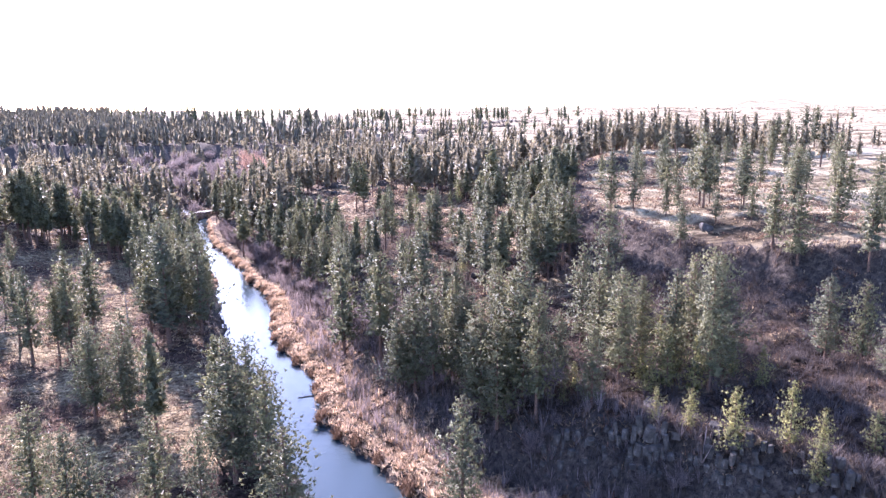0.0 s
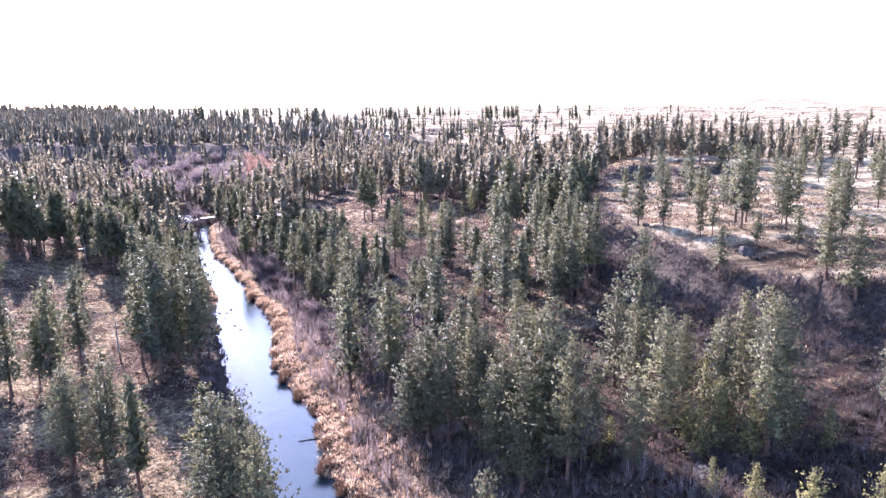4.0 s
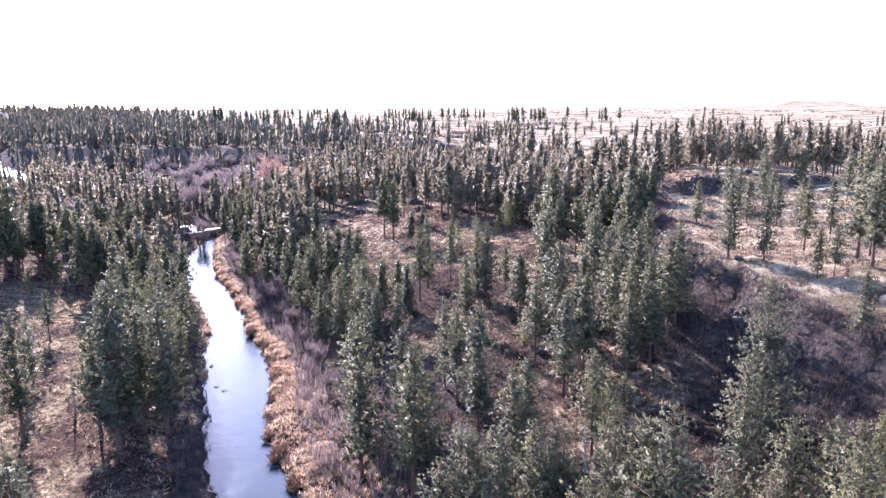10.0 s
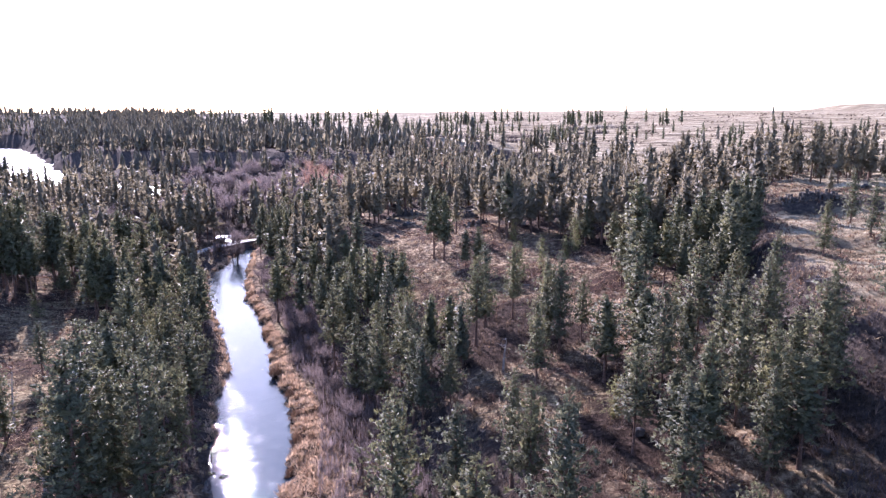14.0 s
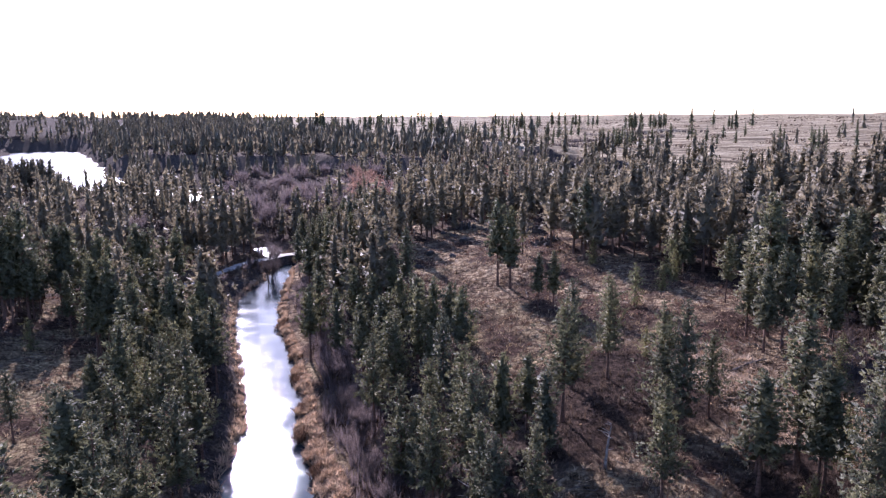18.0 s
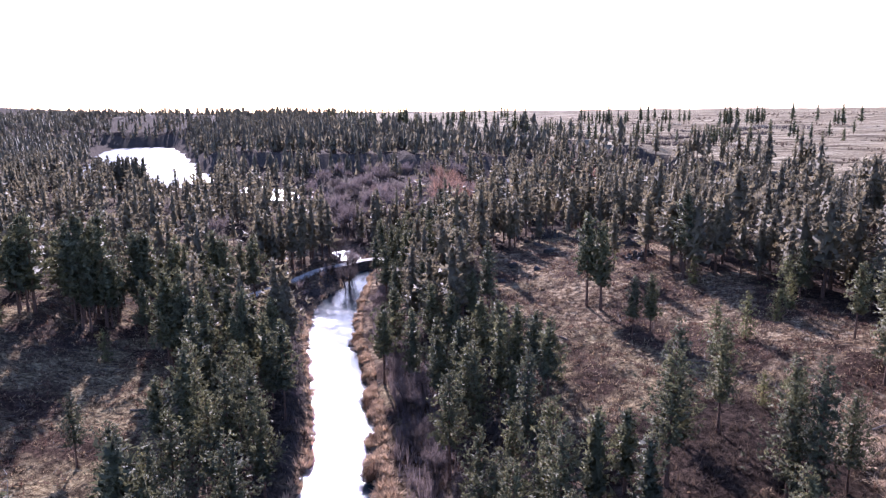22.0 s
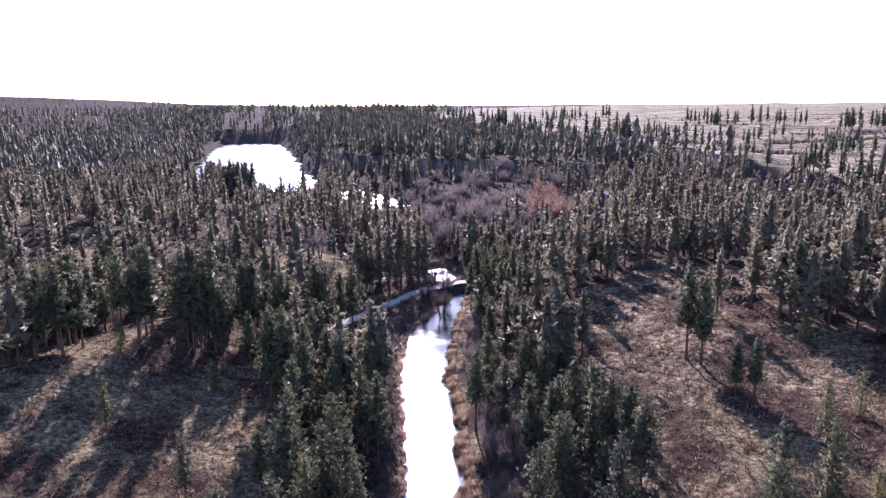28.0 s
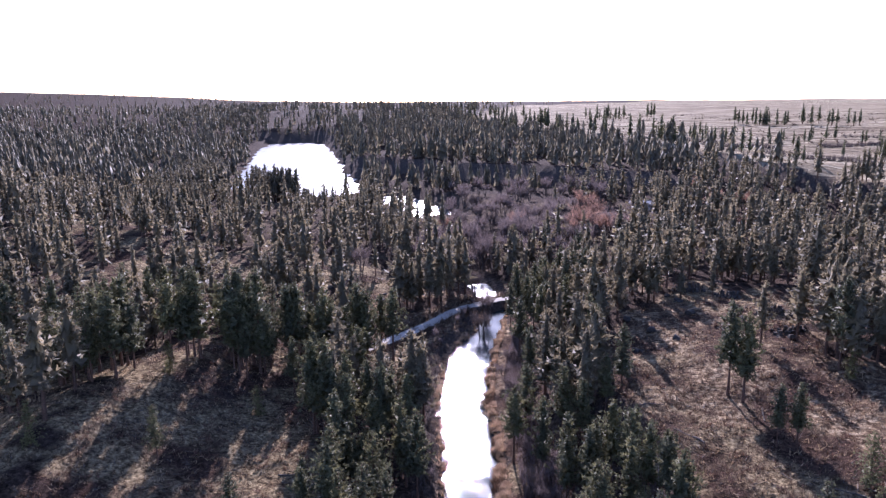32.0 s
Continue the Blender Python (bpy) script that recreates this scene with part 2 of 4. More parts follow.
def capsule(x, y, ax, ay, bx, by, r):
    """Metres outside a rounded strip from a to b (inside: minus)."""
    dx, dy = bx - ax, by - ay
    t = np.clip(((x - ax) * dx + (y - ay) * dy) / (dx * dx + dy * dy), 0, 1)
    return np.hypot(x - ax - t * dx, y - ay - t * dy) - r


def lakes(x, y):
    """Metres outside the standing water."""
    d = capsule(x, y, -410, 575, -764, 994, 54) + 5 * wob(x, y, 60)
    d = np.minimum(d, capsule(x, y, -352, 543, -384, 584, 25) + 2 * wob(x, y, 18))
    d = np.minimum(d, capsule(x, y, -225, 486, -290, 540, 15) + 3 * wob(x, y, 18))
    return np.minimum(d, capsule(x, y, -124, 340, -132, 350, 4.5))


def height(x, y):
    x, y = np.asarray(x, float), np.asarray(y, float)
    d = river_side(x, y)
    d = d + np.where(d > 0, 1.2, 0.7) * (wob(x, y, 12) + 0.6 * wob(x, y, 4.7))
    e = past_edge(x, y) + 2.2 * wob(x, y, 45) + 1.6 * wob(x, y, 13)
    low = smooth(335, 400, y) * (1 - smooth(900, 1300, y))
    right = 0.7 + 1.6 * smooth(12, 20, d) + (8.7 - 6 * low) * smooth(16, 36, d) + (4 - 2.5 * low) * smooth(36, 90, d) + 0.012 * np.clip(d - 60, 0, 200)
    right = right + 4.5 * smooth(-12, -1, e) + 5.0 * smooth(-2, 2.5, e) + 1.2 * smooth(5, 26, e) + np.clip(e - 260, 0, 900) * 0.016
    right = right + 2.6 * smooth(246, 248.5, y - 0.1 * (x - 60) + 2 * wob(x, y, 11)) * smooth(44, 54, x) * (1 - smooth(92, 108, x)) * (1 - smooth(330, 420, y)) + 1.2 * smooth(212, 214.5, y + 2 * wob(x, y, 15)) * smooth(40, 48, x) * (1 - smooth(330, 420, y))
    left = 2.3 * smooth(6.5, 11, -d) + 4.8 * smooth(30, 85, -d) + (9 - 5 * low) * smooth(80, 230, -d) + 12 * smooth(260, 600, -d)
    left = left + 4.5 * np.exp(-((x + 147 + 0.2 * (y - 200)) / 17) ** 2) * smooth(150, 185, y) * (1 - smooth(235, 262, y)) - 3.5 * np.exp(-((x + 178) / 16) ** 2) * smooth(150, 185, y) * (1 - smooth(235, 262, y))
    z = np.where(d > 0, right, left) + 1.3 * smooth(330, 345, y) * (1 - smooth(6, 14, np.abs(d)))
    z = z + 0.5 * wob(x, y, 23, 1) + 0.22 * wob(x, y, 7, 2) + 1.5 * wob(x, y, 90, 3) * smooth(25, 80, np.abs(d)) + 3.0 * wob(x, y, 130, 7) * smooth(90, 150, -d)
    z = z * smooth(5.3, 8.0, np.abs(d) + 3 * smooth(326, 330, y) * 9) + 0.35 * smooth(5.3, 6.2, np.abs(d))
    z = z - 1.6 * (1 - smooth(4.2, 6.0, np.abs(d))) * (1 - smooth(324, 328, y))
    k = lakes(x, y)
    z = np.where(y > 328, np.minimum(z, 0.4 + np.clip(k, -8, 999) * np.where(river_side(x, y) > 0, 0.45, 0.25)), z)
    main = capsule(x, y, -376, 534, -764, 994, 54) + 12 * wob(x, y, 110, 2)
    z = z + (8 + 8 * smooth(10, 60, (x + 408) * 0.75 + (y - 585) * 0.66)) * smooth(560, 680, y + 0.2 * (x + 300)) * smooth(4, 40, main) * (1 - smooth(150, 420, main)) * smooth(560, 640, y + 0.35 * (x + 385)) * (1 - smooth(0, 60, -30 - (x + 385) * 1.3 - (y - 535)) * (y < 900))
    foot = np.interp(x, [-430, -385, -330, -270, -200, -150, -100], [680, 645, 622, 615, 608, 600, 590])
    steep = smooth(-450, -410, x) * (1 - smooth(-125, -90, x)) * smooth(530, 560, y) * (1 - smooth(690, 760, y))
    z = z * (1 - steep) + steep * (np.minimum(z, 6) + (19 - np.minimum(z, 6)) * smooth(0, 9, y - foot + 3 * wob(x, y, 25)))
    far = smooth(900, 1700, np.hypot(x + 20, y - 200))
    z = z * (1 - far) + far * (42 + 4 * wob(x, y, 900) + 2 * wob(x, y, 300))
    z = np.where(k < 0, np.minimum(z, k * 0.2), z)
    hill = np.exp(-(((x - 1350) / 170) ** 2 + ((y - 3120) / 200) ** 2))
    ridge = np.exp(-(((x + 3700) / 900) ** 2 + ((y - 2200) / 1300) ** 2))
    crag = capsule(x, y, 10, 88, 40, 62, 0.5)
    ledge = 4.5 * np.clip((((x - 10) * 26 + (y - 88) * 30) / 39.7) / 1.2, -1, 1) * (1 - smooth(1.5, 9, crag))
    hill = hill + 0.12 * np.exp(-(((x + 160) / 170) ** 2 + ((y - 3900) / 200) ** 2)) + 0.1 * np.exp(-(((x - 330) / 200) ** 2 + ((y - 4000) / 200) ** 2))
    return z + 26 * np.clip(hill * 1.6, 0, 1) + 75 * ridge + ledge * 0.6


def axis_steps(lo, hi, a, b, step):
    """Even fine steps from a to b, growing wider out to lo and hi."""
    out, v, s = list(np.arange(a, b + step / 2, step)), b, step
    while v < hi:
        s *= 1.038
        v += s
        out.append(v)
    v, s = a, step
    while v > lo:
        s *= 1.038
        v -= s
        out.insert(0, v)
    return np.array(out)


def mesh_from(name, verts, faces, mat):
    """A mesh from an array of corners and an array of faces with equal corner counts."""
    me = bpy.data.meshes.new(name)
    verts, faces = np.asarray(verts, np.float32), np.asarray(faces, np.int32)
    k = faces.shape[1]
    me.vertices.add(len(verts))
    me.vertices.foreach_set("co", verts.ravel())
    me.loops.add(faces.size)
    me.loops.foreach_set("vertex_index", faces.ravel())
    me.polygons.add(len(faces))
    me.polygons.foreach_set("loop_start", np.arange(len(faces), dtype=np.int32) * k)
    me.update(calc_edges=True)
    me.materials.append(mat)
    return me


def sheet(xs, ys, zfun):
    gx, gy = np.meshgrid(xs, ys)
    v = np.stack([gx, gy, zfun(gx, gy)], -1).reshape(-1, 3)
    nx, ny = len(xs), len(ys)
    i = (np.arange(ny - 1)[:, None] * nx + np.arange(nx - 1)[None]).ravel()
    return v, np.stack([i, i + 1, i + nx + 1, i + nx], -1)


v, f = sheet(np.linspace(-140, 80, 23), np.linspace(-80, 328, 41), lambda x, y: x * 0)
tagged(new("river_water", mesh_from("river_water", v, f, WATER)), "slow creek reflecting the bright sky", "water", kind="structure")
v, f = sheet(np.linspace(-900, -118, 30), np.linspace(332, 1120, 30), lambda x, y: x * 0)
tagged(new("lake_water", mesh_from("lake_water", v, f, LAKE)), "lake and ponds glaring in the low sun", "water", kind="structure")


# ---------------------------------------------------------------- pines
def round_crown(lv, lf, fuzz=0.75):
    """Turn each needle bundle's face outwards from the trunk and give it the crown's rounded shading."""
    tri = lv[lf]
    flat = np.cross(tri[:, 1] - tri[:, 0], tri[:, 2] - tri[:, 0])
    flat /= np.linalg.norm(flat, axis=1)[:, None] + 1e-9
    mid = tri.mean(1)
    away = mid * (1, 1, 0)
    away /= np.linalg.norm(away, axis=1)[:, None] + 0.4
    away[:, 2] = 0.45
    turned = (flat * away).sum(1) < 0
    lf = np.where(turned[:, None], lf[:, ::-1], lf)
    flat = np.where(turned[:, None], -flat, flat)
    way = away + fuzz * flat
    way /= np.linalg.norm(way, axis=1)[:, None] + 1e-9
    normals = np.zeros_like(lv)
    normals[lf.ravel()] = np.repeat(way, 3, 0)
    return lf, normals


def shade_round(me, normals):
    me.polygons.foreach_set("use_smooth", np.ones(len(me.polygons), bool))
    me.normals_split_custom_set_from_vertices(normals.astype(np.float32))


def clumps(rng, p, way, size, count, slim):
    """Sprays of flat needle bundles round each place p."""
    m = len(p) * count
    q, s = np.repeat(p, count, 0), np.repeat(size, count)[:, None] * rng.uniform(0.7, 1.35, (m, 1))
    w = np.repeat(way, count, 0) * 0.55 + rng.normal(0, 0.8, (m, 3)) * (1, 1, 0.8) + (0, 0, 0.4)
    w /= np.linalg.norm(w, axis=1)[:, None] + 1e-6
    side = np.cross(w, rng.normal(0, 1, (m, 3)))
    side *= slim * s / (np.linalg.norm(side, axis=1)[:, None] + 1e-6)
    q = q + rng.normal(0, 0.22, (m, 3)) * s
    return np.stack([q - w * s * 0.3 + side, q - w * s * 0.3 - side, q + w * s * 0.8], 1).reshape(-1, 3), np.arange(3 * m).reshape(-1, 3)


def pine(rng, h, boughs, per, size, bare, spread, limbs=True, count=7, slim=0.2, point=0.65):
    """Corners and triangles of a pine's wood and of its needles."""
    wood_v, wood_f = [], []
    r0 = 0.011 * h + 0.05
    rings, sides = (7, 6) if limbs else (2, 3)
    bend = rng.normal(0, 0.012 * h, 2)

    def axis(z):
        return bend * (max(z, 0) / h) ** 2

    for z in np.linspace(-0.6, h * 0.97, rings):
        r = r0 * (1 - 0.93 * max(z, 0) / h) + (0.12 if z < 0 else 0)
        c = axis(z)
        for k in range(sides):
            a = 6.2832 * k / sides
            wood_v.append((c[0] + r * math.cos(a), c[1] + r * math.sin(a), z))
    for i in range(rings - 1):
        for k in range(sides):
            a, b = i * sides + k, i * sides + (k + 1) % sides
            wood_f += [(a, b, b + sides), (a, b + sides, a + sides)]
    reach = h * rng.uniform(*spread)
    lob, gap = rng.uniform(0, 6.28, 3), rng.uniform(0.12, 0.3)
    places, ways, sizes = [], [], []
    for i in range(boughs):
        u = ((i + rng.uniform(0, 1)) / boughs) ** 1.12
        z = h * (bare + (0.985 - bare) * u)
        prof = (1 - u) ** point * min(1.0, 0.55 + 2.2 * u) + 0.06
        a = i * 2.39996 + rng.normal(0, 0.35)
        length = reach * prof * rng.uniform(0.6, 1.2) * (1 + gap * math.sin(a * 2 + lob[0] + 9 * u) + gap * math.sin(a + lob[1] - 14 * u))
        way = np.array([math.cos(a), math.sin(a), 0.75 * u - 0.12 + rng.normal(0, 0.15)])
        root = np.array([*axis(z), z])
        if limbs and i % 2 == 0:
            n0 = len(wood_v)
            side = np.array([-way[1], way[0], 0]) * 0.045
            wood_v += [tuple(root + side), tuple(root - side), tuple(root + np.array([0, 0, 0.08])), tuple(root + way * length * 0.9)]
            wood_f += [(n0, n0 + 1, n0 + 3), (n0 + 1, n0 + 2, n0 + 3), (n0 + 2, n0, n0 + 3)]
        m = max(1, round(per * (0.3 + prof)))
        for j in range(m):
            t = 0.36 + 0.66 * (j + rng.uniform(0.2, 0.9)) / m
            places.append(root + way * length * t + rng.normal(0, 0.11, 3) * length * (1, 1, 0.7) + (0, 0, 0.12 * length * t * t))
            ways.append(way)
            sizes.append(size * rng.uniform(0.7, 1.25) * (0.55 + 0.45 * min(1.0, 3.0 * (1 - u))))
    top = np.array([*axis(h), h * 0.985])
    places += [top, top - (0, 0, 0.035 * h)]
    ways += [np.array([0, 0, 1.5])] * 2
    sizes += [size * 0.55, size * 0.75]
    lv, lf = clumps(rng, np.array(places), np.array(ways), np.array(sizes), count, slim)
    u = rng.uniform(0, 0.93, boughs)
    ang, away = rng.uniform(0, 6.283, len(u)), reach * (1 - u) ** point * rng.uniform(0.02, 0.4, len(u))
    core = np.stack([np.cos(ang) * away, np.sin(ang) * away, h * (bare + 0.02 + (0.96 - bare) * u)], -1)
    cv, cf = clumps(rng, core, np.stack([np.cos(ang), np.sin(ang), 0 * u], -1), size * rng.uniform(1.4, 2.4, len(u)) * (1.05 - 0.5 * u), 3 if limbs else 2, 0.36)
    lv, lf = np.concatenate([lv, cv]), np.concatenate([lf, cf + len(lv)])
    if not limbs:
        sv, sf = skirts(rng, h * 0.97, bare + 0.02, reach * 0.5, 6, 4)
        lv, lf = np.concatenate([lv, sv]), np.concatenate([lf, sf + len(lv)])
    lf, normals = round_crown(lv, lf)
    return np.array(wood_v), np.array(wood_f), lv, lf, normals


def skirts(rng, h, bare, reach, layers, points):
    """Drooping jagged tiers of dense foliage: corners and triangles."""
    v, f = [], []
    step = h * (0.97 - bare) / layers
    for i in range(layers):
        u = i / layers
        radius = reach * ((1 - u) ** 0.85 * min(1.0, 0.7 + 1.5 * u) + 0.02)
        z = h * bare + step * i
        turn, n = rng.uniform(0, 6.28), len(v)
        cx, cy = rng.normal(0, 0.06 * radius, 2)
        v.append((0, 0, min(z + step * 2.0, h * 1.02)))
        for k in range(2 * points):
            a = turn + 3.14159 * k / points + rng.normal(0, 0.12)
            q = radius * (rng.uniform(0.75, 1.5) if k % 2 else rng.uniform(0.35, 0.7))
            v.append((cx + q * math.cos(a), cy + q * math.sin(a), z + rng.normal(0.15 if k % 2 else 0.5, 0.4) * step))
        f += [(n, n + 1 + k, n + 1 + (k + 1) % (2 * points)) for k in range(2 * points)]
    return np.array(v), np.array(f)


def far_pine(rng, h, layers, points, bare, spread):
    """A slim pine of ragged drooping tiers, with a sharp tip."""
    r0 = 0.012 * h + 0.06
    wood_v = [(r0 * k * math.cos(a), r0 * k * math.sin(a), z) for z, k in ((-0.6, 1), (h * 0.95, 0.1)) for a in (0, 2.1, 4.2)]
    wood_f = [t for k in range(3) for t in ((k, (k + 1) % 3, (k + 1) % 3 + 3), (k, (k + 1) % 3 + 3, k + 3))]
    sv, sf = skirts(rng, h, bare, h * rng.uniform(*spread), layers, points)
    return np.array(wood_v), np.array(wood_f), sv, sf, None


rng = np.random.default_rng(5)
NEAR, FINE, BROAD, CLOSE, YOUNG, NEARBY = [], [], [], [], [], []
# kinds of single pine: how many, boughs, sprays a bough, spray size, bare trunk, reach, taper, needles
for kinds, number, boughs, per, size, bare, spread, point, leaf in (
        (NEAR, 8, 88, 2.7, 0.62, (0.14, 0.38), (0.16, 0.205), 0.64, NEEDLES), (FINE, 9, 125, 4.2, 0.4, (0.12, 0.34), (0.165, 0.215), 0.62, NEEDLES),
        (BROAD, 7, 100, 4.0, 0.46, (0.12, 0.26), (0.19, 0.24), 0.54, NEEDLES), (CLOSE, 6, 170, 6.2, 0.31, (0.08, 0.22), (0.21, 0.255), 0.6, NEEDLES),
        (YOUNG, 4, 95, 3.9, 0.5, (0.03, 0.08), (0.29, 0.35), 0.64, SPRING)):
    for i in range(number):
        wv, wf, lv, lf, ln = pine(rng, 18.0, boughs, per, size, rng.uniform(*bare), spread, True, 7, 0.23, point)
        if kinds is NEAR:
            NEARBY.append((wv, wf, lv, lf, ln))
        crown = mesh_from("crown", lv, lf, leaf)
        shade_round(crown, ln)
        kinds.append((mesh_from("trunk", wv, wf, BARK), crown))
GROVE = [pine(rng, 18.0, 80, 2.6, 0.74, rng.uniform(0.14, 0.36), (0.15, 0.2), False, 6, 0.24) for i in range(8)]
MID = [pine(rng, 18.0, 40, 1.6, 0.85, rng.uniform(0.1, 0.3), (0.18, 0.23), False, 6, 0.27, 0.74) for i in range(8)]
FAR = [pine(rng, 18.0, 19, 1.1, 1.1, rng.uniform(0.04, 0.2), (0.18, 0.23), False, 4, 0.34, 0.8) for i in range(8)]
DIM = [far_pine(rng, 18.0, 4, 4, 0.05, (0.16, 0.21)) for i in range(6)]

pines = []


def plant_pine(x, y, h, label="green ponderosa pine with a bare lower trunk"):
    kinds = YOUNG if h < 9.5 and past_edge(x, y) < -1 else BROAD if past_edge(x, y) > -1 else CLOSE if y < 112 or (x > 5 and y < 135) else FINE if y < 205 else NEAR
    trunk, crown = kinds[len(pines) % len(kinds)]
    p = new("pine_tree")
    p.matrix_basis = pose(x, y, float(height(x, y)), 0, 0, random.uniform(0, 360)) @ Matrix.Diagonal((h / 18 * random.uniform(0.88, 1.15),) * 2 + (h / 18, 1))
    for nm, me in (("trunk", trunk), ("crown", crown)):
        o = new(nm, me)
        o.parent = p
    tagged(p, label, "pine tree", "pines of the valley")
    pines.append((x, y))


def join_woods(name, kinds, spots, label, leaf=NEEDLES):
    """One mesh of needles and one of trunks for many trees: spots of x, y, height."""
    r = np.random.default_rng(len(spots))
    acc = {0: [[], [], 0], 2: [[], [], 0]}
    leaning = []
    zs = height(spots[:, 0], spots[:, 1])
    for (x, y, h), z in zip(spots, zs):
        k = kinds[r.integers(len(kinds))]
        a, s = r.uniform(0, 6.283), h / 18
        w = s * r.uniform(0.9, 1.3)
        ca, sa = math.cos(a) * w, math.sin(a) * w
        for i in (0, 2):
            vv = k[i]
            o = np.stack([vv[:, 0] * ca - vv[:, 1] * sa + x, vv[:, 0] * sa + vv[:, 1] * ca + y, vv[:, 2] * s + z], -1)
            acc[i][0].append(o)
            acc[i][1].append(k[i + 1] + acc[i][2])
            acc[i][2] += len(vv)
        if k[4] is not None:
            leaning.append(np.stack([(k[4][:, 0] * ca - k[4][:, 1] * sa) / w, (k[4][:, 0] * sa + k[4][:, 1] * ca) / w, k[4][:, 2]], -1))
    top = tagged(new(name), label, "forest", kind="stuff")
    for i, nm, mat in ((0, "trunks", BARK), (2, "needles", leaf)):
        me = mesh_from(nm, np.concatenate(acc[i][0]), np.concatenate(acc[i][1]), mat)
        if i == 2 and leaning:
            shade_round(me, np.concatenate(leaning))
        o = new(nm, me)
        o.parent = top
        tagged(o, kind="stuff")


# clearings: x, y, half length along the heading, half width, heading to the left of ahead, trees left in it
CLEARINGS = [
    (-34, 264, 60, 25, 18, 0.04), (58, 195, 52, 26, -10, 0.12), (-122, 202, 42, 24, 42, 0.03), (-108, 186, 24, 12, 40, 0.0), (-66, 122, 56, 21, 28, 0.1),
    (-105, 190, 22, 14, 20, 0.1), (20, 74, 22, 10, 50, 0.05), (-30, 320, 26, 14, 60, 0.1),
    (-205, 455, 34, 20, 35, 0.1), (-236, 280, 34, 13, 48, 0.05), (-204, 306, 34, 11, 38, 0.05), (-164, 226, 26, 9, 20, 0.15), (-150, 300, 22, 11, 25, 0.03), (-260, 372, 30, 12, 50, 0.1), (-330, 470, 40, 14, 55, 0.15), (-420, 520, 50, 14, 60, 0.15), (-215, 300, 30, 10, 50, 0.2), (-300, 420, 45, 14, 60, 0.3), (-175, 330, 25, 9, 60, 0.2), (-150, 395, 40, 26, 40, 0.15), (-120, 430, 30, 22, 60, 0.1), (-165, 485, 115, 48, 32, 0.06), (78, 205, 62, 30, -15, 0.14), (-112, 505, 24, 12, 15, 0.0), (8, 222, 52, 17, 22, 0.1), (-312, 484, 46, 24, 40, 0.0),
]


def openness(x, y):
    """Share of trees kept at a place."""
    k = np.ones_like(x)
    d = river_side(x, y)
    k = np.where((d > -9) & (d < 19) & (y < 330), 0, k)
    for cx, cy, a, b, turn, left in CLEARINGS:
        c, s = math.cos(radians(turn)), math.sin(radians(turn))
        u, w = (x - cx) * -s + (y - cy) * c, (x - cx) * c + (y - cy) * s
        r = (u / a) ** 2 + (w / b) ** 2 + 0.25 * wob(x, y, 17)
        k = k * np.where(r < 1, left, 1)
    k = np.where((y > 252) & (y < 334) & (d > -27 + 14 * smooth(300, 328, y)) & (d < 0), 0.04, k)
    k = np.where((d > -9) & (d < 16) & (y < 330), 0, k)
    k = np.where(lakes(x, y) < 3, 0, k) * np.where((lakes(x, y) < 28) & (river_side(x, y) < 30), 0.75, 1)
    e = past_edge(x, y)
    k = k * np.where((e > 12) & (y > 420), 0.007, 1) * np.where((e > 2) & (y <= 262), 0.5 * (wob(x, y, 34, 4) + 0.5 * wob(x, y, 12) > -0.15) + 0.05, 1)
    k = k * np.where((e > 70) & (y > 200) & (y <= 420), 0.12, 1)
    foot = np.interp(x, [-430, -385, -330, -270, -200, -150, -100], [680, 645, 622, 615, 608, 600, 590])
    k = np.where((x > -430) & (x < -100) & (y > foot - 14) & (y < foot + 9), 0, k)
    far = np.hypot(x, y - 100)
    k = k * np.where(far > 1100, np.where(e < -40, np.where((far > 1300) & (wob(x, y, 420, 3) + 0.4 * wob(x, y, 130) < 0.3), 0.12, 0.75), 0.004 + 0.06 * (wob(x, y, 400) > 0.45)), 1)
    k = k * np.where(((d < -20) | (y > 470)) & (wob(x, y, 26, 6) + 0.6 * wob(x, y, 11, 1) < -0.12), 0.3, 1)
    return k * np.where(wob(x, y, 55, 5) + 0.5 * wob(x, y, 21, 2) < -0.3, 0.12, 1)


v, f = sheet(axis_steps(-4300, 4300, -165, 100, 2.5), axis_steps(-700, 4700, 55, 340, 2.5), height)
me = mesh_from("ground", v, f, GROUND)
me.polygons.foreach_set("use_smooth", np.ones(len(f), bool))
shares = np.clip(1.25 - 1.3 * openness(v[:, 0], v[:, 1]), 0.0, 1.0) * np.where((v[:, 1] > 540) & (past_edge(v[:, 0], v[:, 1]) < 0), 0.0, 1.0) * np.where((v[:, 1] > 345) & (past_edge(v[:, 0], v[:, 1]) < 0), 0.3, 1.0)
fields = smooth(-1, 5, past_edge(v[:, 0], v[:, 1])) * smooth(15.5, 19, v[:, 2])
me.attributes.new("field_cover", "FLOAT", "POINT").data.foreach_set("value", fields.astype(np.float32))
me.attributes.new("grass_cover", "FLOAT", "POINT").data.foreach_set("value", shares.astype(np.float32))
tagged(new("ground", me), "dry straw-coloured grass and bare soil over a rolling valley", "ground", kind="structure")


